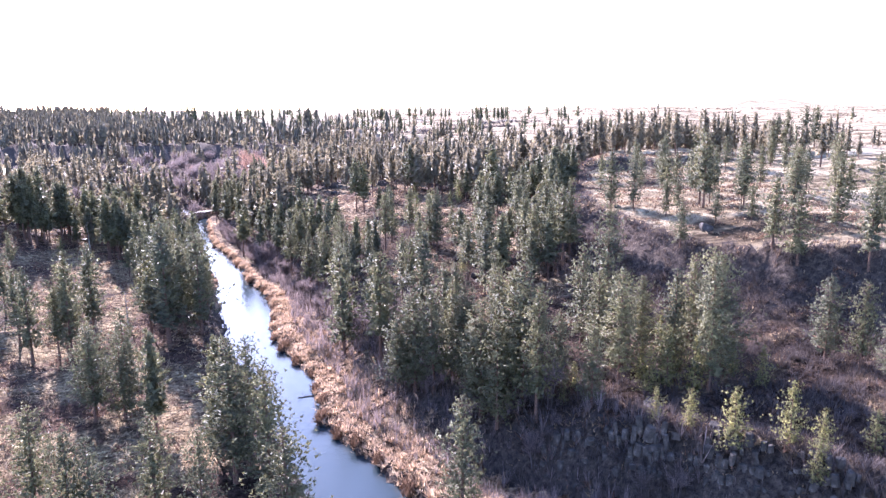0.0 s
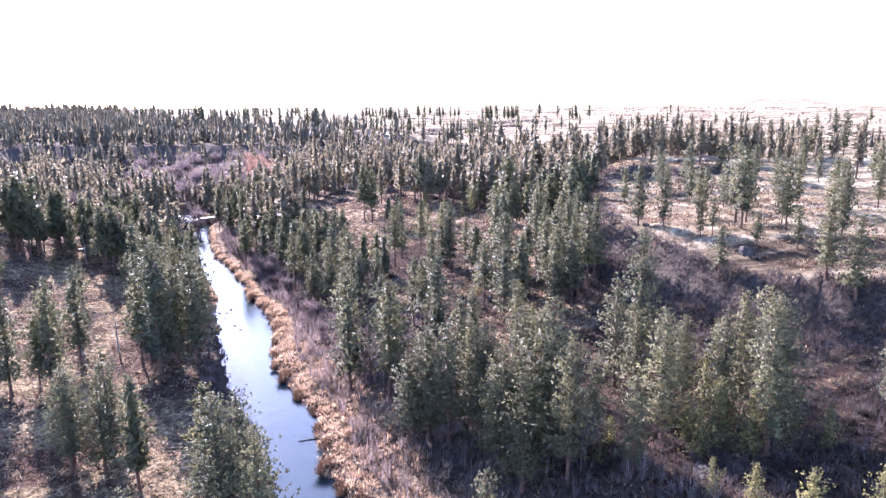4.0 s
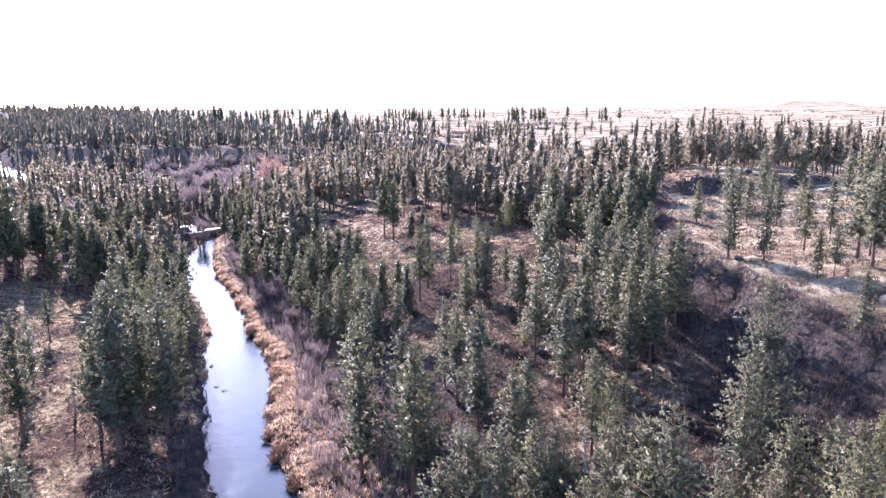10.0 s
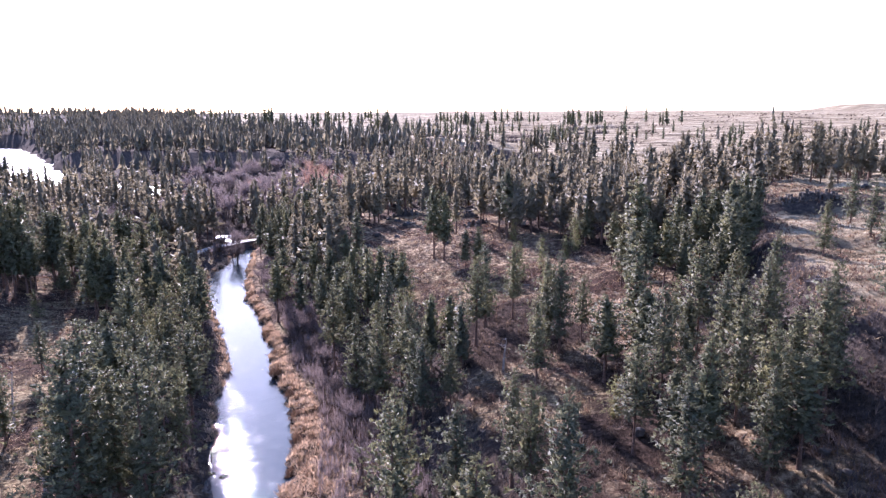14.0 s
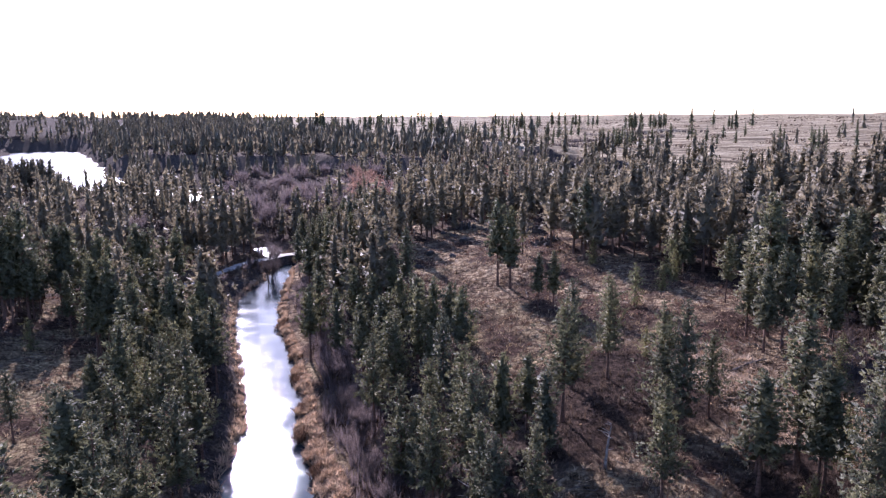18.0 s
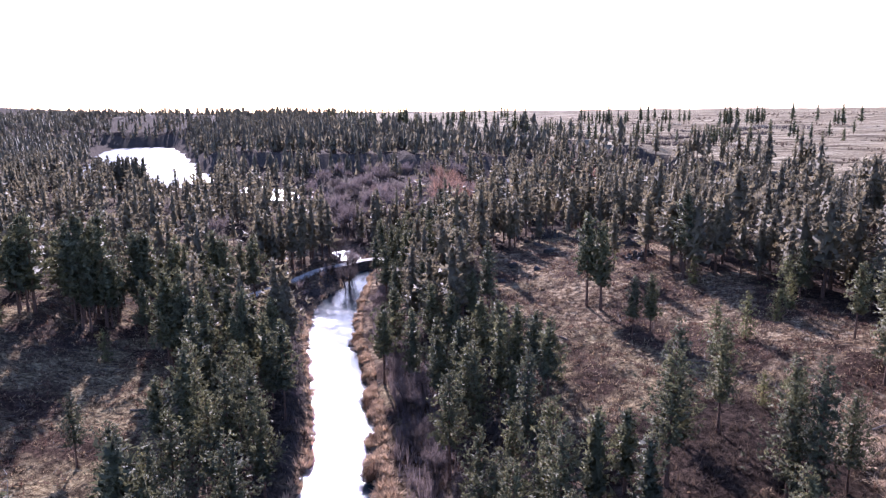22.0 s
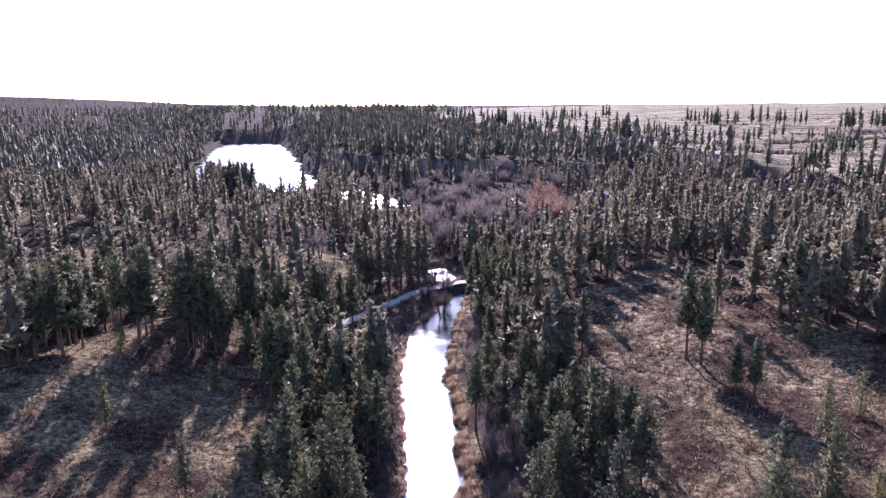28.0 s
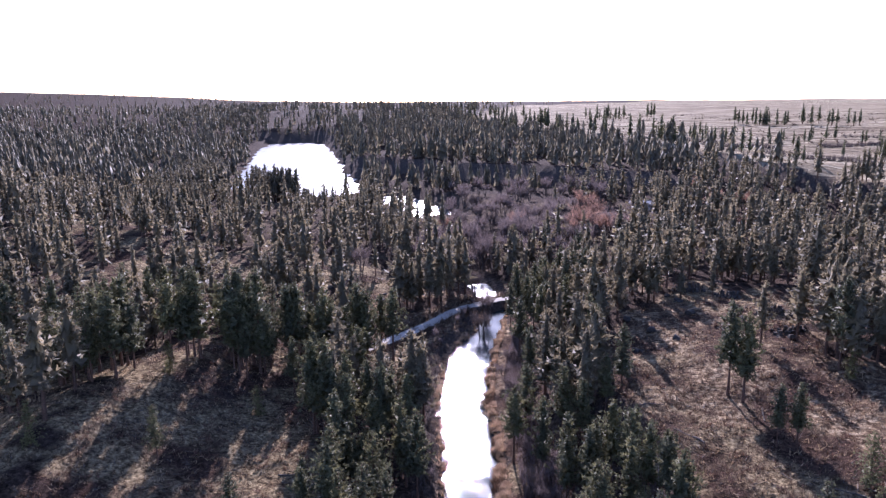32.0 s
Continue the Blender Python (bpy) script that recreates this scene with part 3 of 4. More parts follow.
def scatter(n, x0, x1, y0, y1, keep, seed):
    r = np.random.default_rng(seed)
    p = np.stack([r.uniform(x0, x1, n), r.uniform(y0, y1, n)], -1)
    p = p[r.uniform(0, 1, n) < openness(p[:, 0], p[:, 1])]
    p = p[keep(p[:, 0], p[:, 1])] if len(p) else p
    h = r.uniform(12, 22.5, len(p)) * np.where(r.uniform(0, 1, len(p)) < 0.2, 0.65, 1) * np.where((past_edge(p[:, 0], p[:, 1]) > 0) & (p[:, 1] < 420), 0.76, 1)
    return np.column_stack([p, h])


def bank_row(x, y):
    """Where the pines stand close together by the water."""
    d = river_side(x, y)
    return ((d < -15) & (d > -30) & (y > 138)) | ((d > 16) & (d < 34) & (y > 165) & (y < 236)) | ((d < -60) & (y > 235)) | ((x > 0) & (y > 205)) | (y > 300)


def in_view(x, y, near, far):
    d = np.hypot(x, y - 60)
    a = np.degrees(np.arctan2(-x, y + 20))
    return (d > near) & (d < far) & (y > 40) & (a > -42) & (a < 70)


# pines that stand out singly, stretch by stretch up the valley: x, y, height
def plant_pines(spots):
    for x, y, h in spots:
        h *= 1.15 if h > 9 else 1.0
        d = float(river_side(x, y))
        plant_pine(x + (8.5 - d if 0 < d < 8.5 else -9 - d if -9 < d <= 0 else 0), y, h,
                   "young yellow-green pine with low branches" if h < 9 else "tall ponderosa pine with a bare lower trunk" if h > 15 else "grey-green ponderosa pine on dry grass")


plant_pines([(-16, 65, 14), (-37, 67, 12), (-40, 68, 13), (-27, 71, 11), (-33, 73, 12), (-3, 75, 14), (-48, 75, 12), (-21, 77, 16), (-27, 83, 17), (-26, 87, 16), (-30, 92, 13)])
plant_pines([(7, 97, 12), (10, 98, 14), (4, 99, 12), (-53, 100, 13), (10, 100, 15), (-49, 101, 12), (8, 103, 15), (3, 104, 13), (-55, 104, 13), (-2, 105, 15), (1, 106, 14), (-51, 107, 14), (-5, 108, 15), (-8, 109, 12), (-6, 111, 13), (9, 120, 12), (-12, 124, 19)])
plant_pines([(2, 126, 11), (-78, 127, 16), (-71, 128, 18), (-74, 129, 12), (-4, 130, 17), (-12, 130, 13), (-20, 133, 20), (-75, 134, 15), (-85, 135, 14), (-75, 137, 11), (-56, 137, 22), (8, 138, 13), (-15, 141, 13), (-73, 141, 18), (-7, 141, 13), (-51, 142, 19), (-62, 143, 15), (-55, 143, 17), (-22, 144, 16), (-59, 144, 22), (-9, 145, 12), (-60, 147, 13), (19, 148, 14)])
plant_pines([(5, 150, 12), (-55, 151, 19), (-98, 152, 12), (23, 153, 13), (26, 153, 15), (18, 156, 14), (28, 156, 15), (-55, 158, 14), (4, 160, 6), (10, 161, 15), (-84, 161, 11), (-60, 163, 14), (-18, 165, 11), (-22, 165, 12), (24, 166, 14), (19, 167, 14), (-6, 168, 12), (-24, 169, 13), (-75, 171, 14), (-70, 171, 13), (-59, 172, 15)])
plant_pines([(-30, 174, 14), (-26, 176, 14), (28, 176, 14), (-72, 177, 14), (9, 178, 17), (-33, 179, 13), (19, 181, 16), (-139, 181, 9), (-28, 182, 15), (-96, 186, 10), (-71, 183, 14), (-36, 183, 14), (-2, 185, 15), (-33, 186, 14), (-64, 187, 14), (-157, 188, 16), (-4, 188, 14), (-16, 188, 14), (-78, 190, 13), (2, 190, 10), (-74, 191, 14), (-70, 191, 15)])
plant_pines([(-121, 193, 10), (-33, 196, 14), (-44, 198, 14), (-15, 199, 14), (-86, 199, 14), (-10, 201, 13), (-79, 201, 14), (-42, 204, 14), (-32, 206, 12), (-44, 207, 13), (-75, 208, 15), (-4, 209, 5), (13, 210, 12), (-193, 210, 18), (-40, 211, 13), (-79, 211, 12), (-35, 212, 12), (16, 212, 14), (-38, 214, 13), (-88, 214, 14), (-82, 214, 14), (20, 214, 13), (24, 216, 12)])
plant_pines([(15, 217, 20), (-145, 217, 8), (12, 217, 10), (-48, 217, 14), (-52, 218, 12), (-189, 218, 14), (-98, 218, 12), (-179, 219, 10), (-121, 219, 7), (-42, 219, 14), (-48, 220, 13), (-86, 223, 14), (-46, 223, 14), (-54, 224, 13), (-9, 227, 9), (-93, 228, 13), (-60, 228, 14), (-67, 231, 14), (-191, 232, 12), (-4, 233, 8), (-139, 233, 22), (-123, 233, 12), (12, 234, 11), (-135, 235, 23), (-207, 235, 10), (-187, 235, 7), (-55, 236, 13), (-22, 238, 10), (-121, 238, 13)])
plant_pines([(-19, 239, 10), (-60, 239, 14), (-153, 240, 14), (18, 241, 12), (-110, 241, 15), (-69, 242, 14), (-193, 243, 16), (-53, 244, 12), (-184, 244, 17), (-173, 247, 18), (-123, 250, 15), (-52, 252, 13), (-32, 256, 17), (-189, 254, 14), (-60, 254, 12), (-68, 257, 14), (-29, 254, 16), (5, 257, 9), (8, 259, 10), (-60, 261, 14), (-77, 264, 14), (-11, 268, 7), (-65, 271, 14), (-13, 272, 17), (-89, 287, 14), (-86, 295, 14), (-80, 298, 14), (145, 303, 15), (157, 303, 16)])
# pines on the slope below the bluff and on the upland
plant_pines([(37, 65, 5), (39, 68, 5), (36, 69, 7), (31, 71, 7), (47, 72, 5), (28, 76, 5), (25, 79, 4), (56, 84, 10), (27, 89, 7), (35, 89, 16), (16, 91, 4), (56, 91, 11), (24, 93, 14), (27, 93, 7), (38, 94, 15), (18, 94, 4), (11, 96, 18), (32, 96, 7), (54, 96, 11), (38, 97, 15), (33, 98, 13), (26, 100, 13), (37, 102, 14), (23, 102, 12.5), (4, 104, 12), (30, 104, 11), (22, 110, 14), (68, 111, 13), (59, 116, 11), (39, 116, 7), (0, 119, 13), (57, 121, 11), (29, 123, 18), (70, 125, 12), (12, 127, 8), (45, 133, 9), (60, 137, 8), (55, 142, 7), (71, 143, 11), (50, 151, 8), (48, 152, 8), (56, 152, 14), (43, 160, 10), (58, 160, 15), (61, 162, 10), (39, 165, 12), (74, 176, 10), (84, 188, 10), (64, 209, 11), (150, 298, 16), (160, 299, 11), (140, 302, 13)])
plant_pines([(19, 87, 10), (30, 91, 9), (33, 89, 8), (40, 94, 6), (42, 89, 6), (38, 111, 9), (33, 104, 7), (33, 115, 7), (5, 97, 15), (12, 89, 16), (7, 92, 13), (16, 95, 10), (3, 105, 14)])
# pines in and beside the clearings
plant_pines([(-37, 225, 6), (-32, 216, 6), (2, 244, 6), (5, 251, 7), (-3, 192, 11), (27, 237, 7), (19, 197, 7), (14, 179, 7), (7, 166, 6), (25, 184, 12), (-120, 243, 10), (-78, 179, 8), (-78, 197, 11), (15, 132, 6), (18, 144, 11), (12, 155, 11)])
# pines by the road's far end
plant_pines([(-103, 318, 15), (-100, 326, 14), (-97, 312, 15), (-95, 322, 16), (-92, 305, 14), (-90, 316, 15), (-94, 333, 15), (-88, 328, 14), (-86, 299, 14), (-99, 304, 13), (-84, 310, 15), (-82, 322, 15), (-90, 340, 15), (-101, 334, 13)])
# pines crowding the top of the western slope
west = np.random.default_rng(77)
for ax, ay, bx, by, n in ((-194, 216, -152, 214, 16), (-150, 222, -134, 238, 16), (-138, 242, -118, 262, 15), (-120, 228, -92, 216, 9), (-178, 203, -150, 206, 6)):
    for u in west.uniform(0, 1, n):
        plant_pine(ax + (bx - ax) * u + west.normal(0, 2.5), ay + (by - ay) * u + west.normal(0, 3.5), west.uniform(15, 23), "tall pine crowding the top of the western slope")
# pines dotted over the upland
dots = np.random.default_rng(83)
while len(pines) < 372:
    x, y = dots.uniform(44, 125), dots.uniform(122, 250)
    if past_edge(x, y) > 4 and min((x - a) ** 2 + (y - b) ** 2 for a, b in pines) > 20 and wob(x, y, 30, 4) > -0.45:
        plant_pine(x, y, dots.uniform(9.6, 14.5), "broad-crowned pine on the pale upland grass")
lone = np.array(pines)


def apart(x, y, gap):
    return ((x[:, None] - lone[None, :, 0]) ** 2 + (y[:, None] - lone[None, :, 1]) ** 2).min(1) > gap * gap


fill = scatter(2700, -200, 90, 70, 260, lambda x, y: in_view(x, y, 40, 190) & apart(x, y, 4) & bank_row(x, y), 3)
fill[:, 2] *= 0.82
join_woods("valley_pines", GROVE, fill[:200], "pines standing close together by the creek")
bank = scatter(1500, -70, 40, 86, 150, lambda x, y: apart(x, y, 3) & (river_side(x, y) < -12) & (river_side(x, y) > -26) & ((y < 100) | (y > 138)), 15)[:26] * (1, 1, 0.8)
join_woods("bank_pines", GROVE, bank, "pines crowding the steep western bank of the creek")
mid = scatter(5000, -330, 230, 40, 400, lambda x, y: in_view(x, y, 190, 290), 4)
slope = scatter(900, 0, 62, 95, 262, lambda x, y: apart(x, y, 3.5) & (past_edge(x, y) > -30) & (past_edge(x, y) < -7) & (y > 145) & (wob(x, y, 26, 8) > -0.45), 14)[:34] * (1, 1, 0.72)
join_woods("slope_pines", NEARBY, slope, "pines climbing the brushy slope below the bluff")
join_woods("pine_woods", MID, mid, "dense stand of dark green pines on the valley floor", HAZED_NEEDLES)
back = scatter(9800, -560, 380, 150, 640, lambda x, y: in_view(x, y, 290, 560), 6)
join_woods("back_pine_woods", FAR, back, "pine woods filling the back of the valley", HAZED_NEEDLES)
farw = scatter(62000, -2000, 700, 300, 2000, lambda x, y: in_view(x, y, 560, 1900), 8)
groves = np.random.default_rng(2)
clump = [np.column_stack([groves.normal(cx, sx, n), groves.normal(cy, sy, n), groves.uniform(11, 19, n)])
         for cx, cy, sx, sy, n in ((24, 768, 14, 8, 18), (-39, 632, 5, 4, 4), (130, 812, 25, 10, 8), (-110, 900, 40, 25, 16), (300, 900, 90, 30, 14), (204, 395, 10, 10, 6))]
horizon = scatter(5000, -3400, 2600, 1500, 3900, lambda x, y: (np.hypot(x, y) > 1900) & (wob(x, y, 700, 2) + 0.6 * wob(x, y, 160) > 0.3), 9)
row = [np.column_stack([groves.normal(cx, sx, n), groves.normal(cy, sy, n), groves.uniform(13, 20, n)])
       for cx, cy, sx, sy, n in ((-48, 960, 16, 12, 7), (20, 930, 10, 10, 5), (-170, 1010, 18, 10, 8), (-150, 760, 6, 6, 3), (-260, 880, 20, 14, 8), (95, 900, 14, 9, 5), (-75, 690, 4, 4, 2), (160, 700, 20, 10, 6), (260, 560, 16, 12, 5))]
row += [np.column_stack([groves.normal(cx, sx, n), groves.normal(cy, sy, n), groves.uniform(17, 27, n)])
        for cx, cy, sx, sy, n in ((-130, 1200, 8, 10, 4), (-112, 1190, 10, 8, 6), (-78, 1190, 6, 8, 4), (-50, 1190, 7, 8, 4), (-8, 1180, 14, 8, 7), (55, 1080, 8, 8, 9), (104, 1120, 20, 8, 11), (-370, 1350, 30, 10, 14), (-300, 1380, 4, 4, 3), (-150, 775, 5, 4, 3), (-336, 960, 25, 10, 10), (-388, 960, 25, 10, 10), (-250, 900, 25, 15, 12), (185, 1080, 10, 10, 5), (-560, 1280, 60, 20, 20))]
join_woods("field_pines", FAR, np.concatenate([*row, *clump]), "scattered tall pines standing on the far fields")
farleft = scatter(4600, -3200, -300, 1250, 3000, lambda x, y: np.hypot(x, y) > 1500, 10)
farw = np.concatenate([farw, horizon, farleft])
shore = np.random.default_rng(12)
along = shore.uniform(-70, 75, 60)
rim = np.column_stack([-414 - 0.64 * along + shore.normal(0, 8, 60), 476 + 0.77 * along + shore.normal(0, 8, 60), shore.uniform(14, 22, 60)])
knoll = np.column_stack([shore.uniform(-388, -340, 46), shore.uniform(-9, 9, 46), shore.uniform(15, 23, 46)])
knoll[:, 1] += 494 - 0.3 * (knoll[:, 0] + 364)
low = np.column_stack([shore.uniform(-22, 22, 70), shore.uniform(-42, 34, 70), shore.uniform(6, 9.5, 70)])
low[:, :2] = np.column_stack([-312 + 0.77 * low[:, 0] - 0.64 * low[:, 1], 484 + 0.64 * low[:, 0] + 0.77 * low[:, 1]])
rim = np.concatenate([rim, knoll, low])
join_woods("lake_shore_pines", MID, rim[lakes(rim[:, 0], rim[:, 1]) > 3], "tall pines standing before the lake", HAZED_NEEDLES)
join_woods("distant_pine_woods", DIM, farw, "far pine woods thinning towards the fields", HAZED_NEEDLES)

# ---------------------------------------------------------------- undergrowth
def blades(name, spots, per, tall, wide, lean, mat, label, category):
    """Tufts of upright blades, one mesh: spots of x, y, size."""
    r = np.random.default_rng(len(spots) + per)
    k = len(spots) * per
    c = np.repeat(spots, per, 0)
    a = r.uniform(0, 6.283, k)
    out = np.stack([np.cos(a), np.sin(a)], -1)
    s = c[:, 2] * r.uniform(0.6, 1.25, k)
    base = c[:, :2] + out * (r.uniform(0, 1, k) * s * wide * 1.5)[:, None]
    z = height(base[:, 0], base[:, 1]) - 0.08
    side = np.stack([-out[:, 1], out[:, 0]], -1) * (s * wide * 0.5)[:, None]
    tip = base + out * (s * lean * r.uniform(0, 1.6, k))[:, None]
    v = np.stack([np.column_stack([base + side, z]), np.column_stack([base - side, z]), np.column_stack([tip, z + s * tall])], 1).reshape(-1, 3)
    return tagged(new(name, mesh_from(name, v, np.arange(3 * k).reshape(-1, 3), mat)), label, category, kind="stuff")


def strewn(n, x0, x1, y0, y1, keep, lo, hi, seed):
    r = np.random.default_rng(seed)
    x, y = r.uniform(x0, x1, n), r.uniform(y0, y1, n)
    ok = keep(x, y)
    return np.column_stack([x[ok], y[ok], r.uniform(lo, hi, ok.sum())])


def along_river(n, y0, y1, side, lo, hi, small, large, seed):
    """Spots between two distances from the river's middle line; side 1: right bank, -1: left."""
    r = np.random.default_rng(seed)
    y, u = r.uniform(y0, y1, n), r.uniform(0, 1, n)
    d = lo + u * (np.interp(y, *hi) - lo) - 5.5 + np.interp(y, SHORE_Y, SHORE_RIGHT if side > 0 else SHORE_LEFT)
    slope = (np.interp(y + 4, RIVER_Y, RIVER_X) - np.interp(y - 4, RIVER_Y, RIVER_X)) / 8
    x = np.interp(y, RIVER_Y, RIVER_X) + side * d * np.sqrt(1 + slope * slope)
    ok = (height(x, y) > -0.02) & (wob(x, y, 7, 3) > -0.75)
    return np.column_stack([x, y, r.uniform(small, large, n) * (0.8 + 0.35 * wob(x, y, 4.5, 8))])[ok]


def open_ground(x, y):
    d = river_side(x, y)
    return ((d < -9) | (d > 15)) & (openness(x, y) < 0.5) & (height(x, y) > 0.8)


reeds = np.concatenate([along_river(15000, 55, 318, 1, 5.2, ([60, 110, 150, 180, 230, 320], [21, 19, 15, 10, 7.4, 6.6]), 0.45, 0.95, 11),
                        along_river(1100, 170, 318, -1, 5.4, ([170, 320], [7.2, 7.4]), 0.6, 1.1, 15)])
blades("dry_reeds", reeds, 8, 0.85, 0.32, 1.0, REED, "rust-orange dead reeds along the water", "reeds")
blades("dry_grass", strewn(52000, -170, 100, 50, 330, lambda x, y: ((river_side(x, y) < -8) | (river_side(x, y) > 13)) & (wob(x, y, 6, 2) > -0.2) & ((openness(x, y) < 0.6) | (wob(x, y, 9, 5) > 0.5)), 0.25, 0.6, 12), 3, 0.75, 0.35, 0.7, STRAW, "pale dry bunch grass", "grass")
blades("grass_tussocks", strewn(75000, -170, 100, 50, 330, lambda x, y: open_ground(x, y) & (wob(x, y, 5, 1) > -0.1), 0.4, 0.85, 21), 4, 0.55, 0.3, 0.9, STRAW, "lumpy tussocks of dead grass in the clearings", "grass")
def sunny_patch(x, y):
    u, w = (y - 198) * 0.93 - (x - 8) * 0.37, (x - 8) * 0.93 + (y - 198) * 0.37
    return (u / 19) ** 2 + (w / 5.5) ** 2 + 0.5 * wob(x, y, 5, 2) < 1


# pool of sunlight in the clearing, laid as paler blades
blades("sunlit_straw", strewn(40000, -12, 30, 175, 222, lambda x, y: sunny_patch(x, y) & (wob(x, y, 2.3, 5) > -0.3), 0.4, 0.9, 26), 4, 0.5, 0.3, 1.0, SUNLIT_STRAW, "flattened straw with sunlight put into its pale colour", "grass")
blades("bare_thicket", along_river(3000, 55, 300, 1, 10, ([60, 100, 150, 200, 300], [32, 28, 24, 18, 12]), 1.2, 3.2, 13), 20, 1.0, 0.035, 0.45, PALETWIG, "leafless grey-purple willow thicket behind the reeds", "shrubs")
blades("clearing_brush", strewn(90000, -150, 90, 60, 330, lambda x, y: open_ground(x, y) & (wob(x, y, 4, 4) + 0.8 * wob(x, y, 19, 5) > 0.25), 0.5, 1.3, 24), 6, 0.6, 0.12, 0.8, REDBRUSH, "tangled reddish-brown brush in the clearings", "shrubs")


def shrubby_slope(x, y):
    d, e = river_side(x, y), past_edge(x, y)
    return (d > 20) & (e < 4) & (y < 245) & ((wob(x, y, 10, 6) > -0.3) | (e > -12)) & (openness(x, y) > 0.1)


blades("bluff_brush", strewn(30000, 14, 80, 70, 262, lambda x, y: (past_edge(x, y) > -15) & (past_edge(x, y) < 3.5 + 2 * wob(x, y, 12)), 0.5, 1.5, 19), 9, 0.9, 0.06, 0.75, TWIG, "thick grey leafless brush covering the bluff", "shrubs")
blades("slope_brush", strewn(13000, -50, 60, 55, 245, shrubby_slope, 0.5, 1.6, 18), 13, 0.9, 0.05, 0.7, BRUSH, "dense dark leafless brush on the shaded slope", "shrubs")
blades("ledge_brush", strewn(9000, -4, 62, 58, 104, lambda x, y: (river_side(x, y) > 21) & (wob(x, y, 6, 3) + 0.6 * wob(x, y, 17, 1) > -0.25), 0.5, 1.7, 27), 13, 0.9, 0.05, 0.65, TWIG, "grey-purple leafless brush round the rock ledge", "shrubs")
blades("floor_brush", strewn(52000, -60, 62, 58, 262, lambda x, y: (river_side(x, y) > 17) & (past_edge(x, y) < -1) & (wob(x, y, 3.7, 2) + 0.8 * wob(x, y, 11, 7) > 0.1), 0.35, 1.0, 28), 6, 0.8, 0.09, 0.9, BRUSH, "rough brown undergrowth between the pines", "shrubs")
blades("field_brush", strewn(16000, -420, 700, 430, 1500, lambda x, y: (past_edge(x, y) > 15) & (wob(x, y, 120, 3) + 0.5 * wob(x, y, 30) > 0.35), 1.0, 3.2, 22), 5, 0.8, 0.4, 0.6, BRUSH, "dark sagebrush strewn over the far fields", "shrubs")
thorn = np.random.default_rng(51)
hedge = np.concatenate([np.column_stack([np.linspace(ax, bx, n) + thorn.normal(0, 2, n), np.linspace(ay, by, n) + thorn.normal(0, 4, n), thorn.uniform(1.5, 5, n)])
                        for ax, ay, bx, by, n in ((-30, 900, 90, 960, 420), (-120, 800, -60, 830, 160), (-60, 700, 10, 690, 160), (-10, 1010, 140, 1040, 200), (-200, 900, -120, 880, 140))])
blades("field_thicket", hedge, 14, 1.0, 0.07, 0.5, TWIG, "dark leafless thickets in lines across the far fields", "shrubs")
blades("bank_brush", np.concatenate([along_river(900, 60, 322, -1, 7.0, ([60, 320], [12, 11]), 0.7, 2.0, 16), along_river(1100, 60, 322, -1, 5.0, ([60, 320], [7, 7]), 0.4, 1.2, 17)]), 16, 1.0, 0.05, 0.5, TWIG, "dark leafless brush on the steep bank", "shrubs")
blades("low_shrubs", strewn(26000, -190, 100, 50, 330, lambda x, y: ((river_side(x, y) < -9) | (river_side(x, y) > 18)) & (wob(x, y, 13, 9) > 0.25), 0.5, 1.3, 14), 10, 0.8, 0.08, 0.6, BRUSH, "low brown and grey-green brush", "shrubs")


# ---------------------------------------------------------------- rocks, road and small things
def part(name, me, parent, m=None, label=""):
    o = new(name, me)
    o.parent = parent
    if m is not None:
        o.matrix_basis = m
    return tagged(o, label)


def rock_mesh(seed):
    """A blocky, cracked boulder about one metre across."""
    r = np.random.default_rng(seed)
    bm = bmesh.new()
    bmesh.ops.create_icosphere(bm, subdivisions=3, radius=0.5)
    cuts = [(Vector(r.normal(0, 1, 3)).normalized(), r.uniform(0.26, 0.42)) for i in range(9)]
    for vert in bm.verts:
        for way, far in cuts:
            over = vert.co.dot(way) - far
            if over > 0:
                vert.co -= way * over * 0.92
        vert.co *= 1 + 0.07 * noise.noise(vert.co * 5 + Vector((seed, 0, 0)))
    me = bpy.data.meshes.new("boulder")
    bm.to_mesh(me)
    bm.free()
    me.materials.append(ROCK)
    return me


def column_mesh(seed):
    """A five- or six-sided basalt column, one metre across and tall, with a broken top."""
    r = np.random.default_rng(seed)
    n = 5 + seed % 2
    bm = bmesh.new()
    low, top = [], []
    for k in range(n):
        a = 6.2832 * k / n + r.normal(0, 0.12)
        q = 0.5 * r.uniform(0.85, 1.1)
        low.append(bm.verts.new((q * math.cos(a), q * math.sin(a), -0.15)))
        top.append(bm.verts.new((q * 0.92 * math.cos(a), q * 0.92 * math.sin(a), 1 + r.normal(0, 0.05))))
    for k in range(n):
        bm.faces.new((low[k], low[(k + 1) % n], top[(k + 1) % n], top[k]))
    bm.faces.new(top)
    bmesh.ops.bevel(bm, geom=bm.edges[:], offset=0.035, segments=1, affect="EDGES")
    me = bpy.data.meshes.new("column")
    bm.to_mesh(me)
    bm.free()
    me.materials.append(ROCK)
    return me


ROCKS = [rock_mesh(s) for s in range(7)]
COLUMNS = [column_mesh(s) for s in range(6)]
rr = random.Random(4)


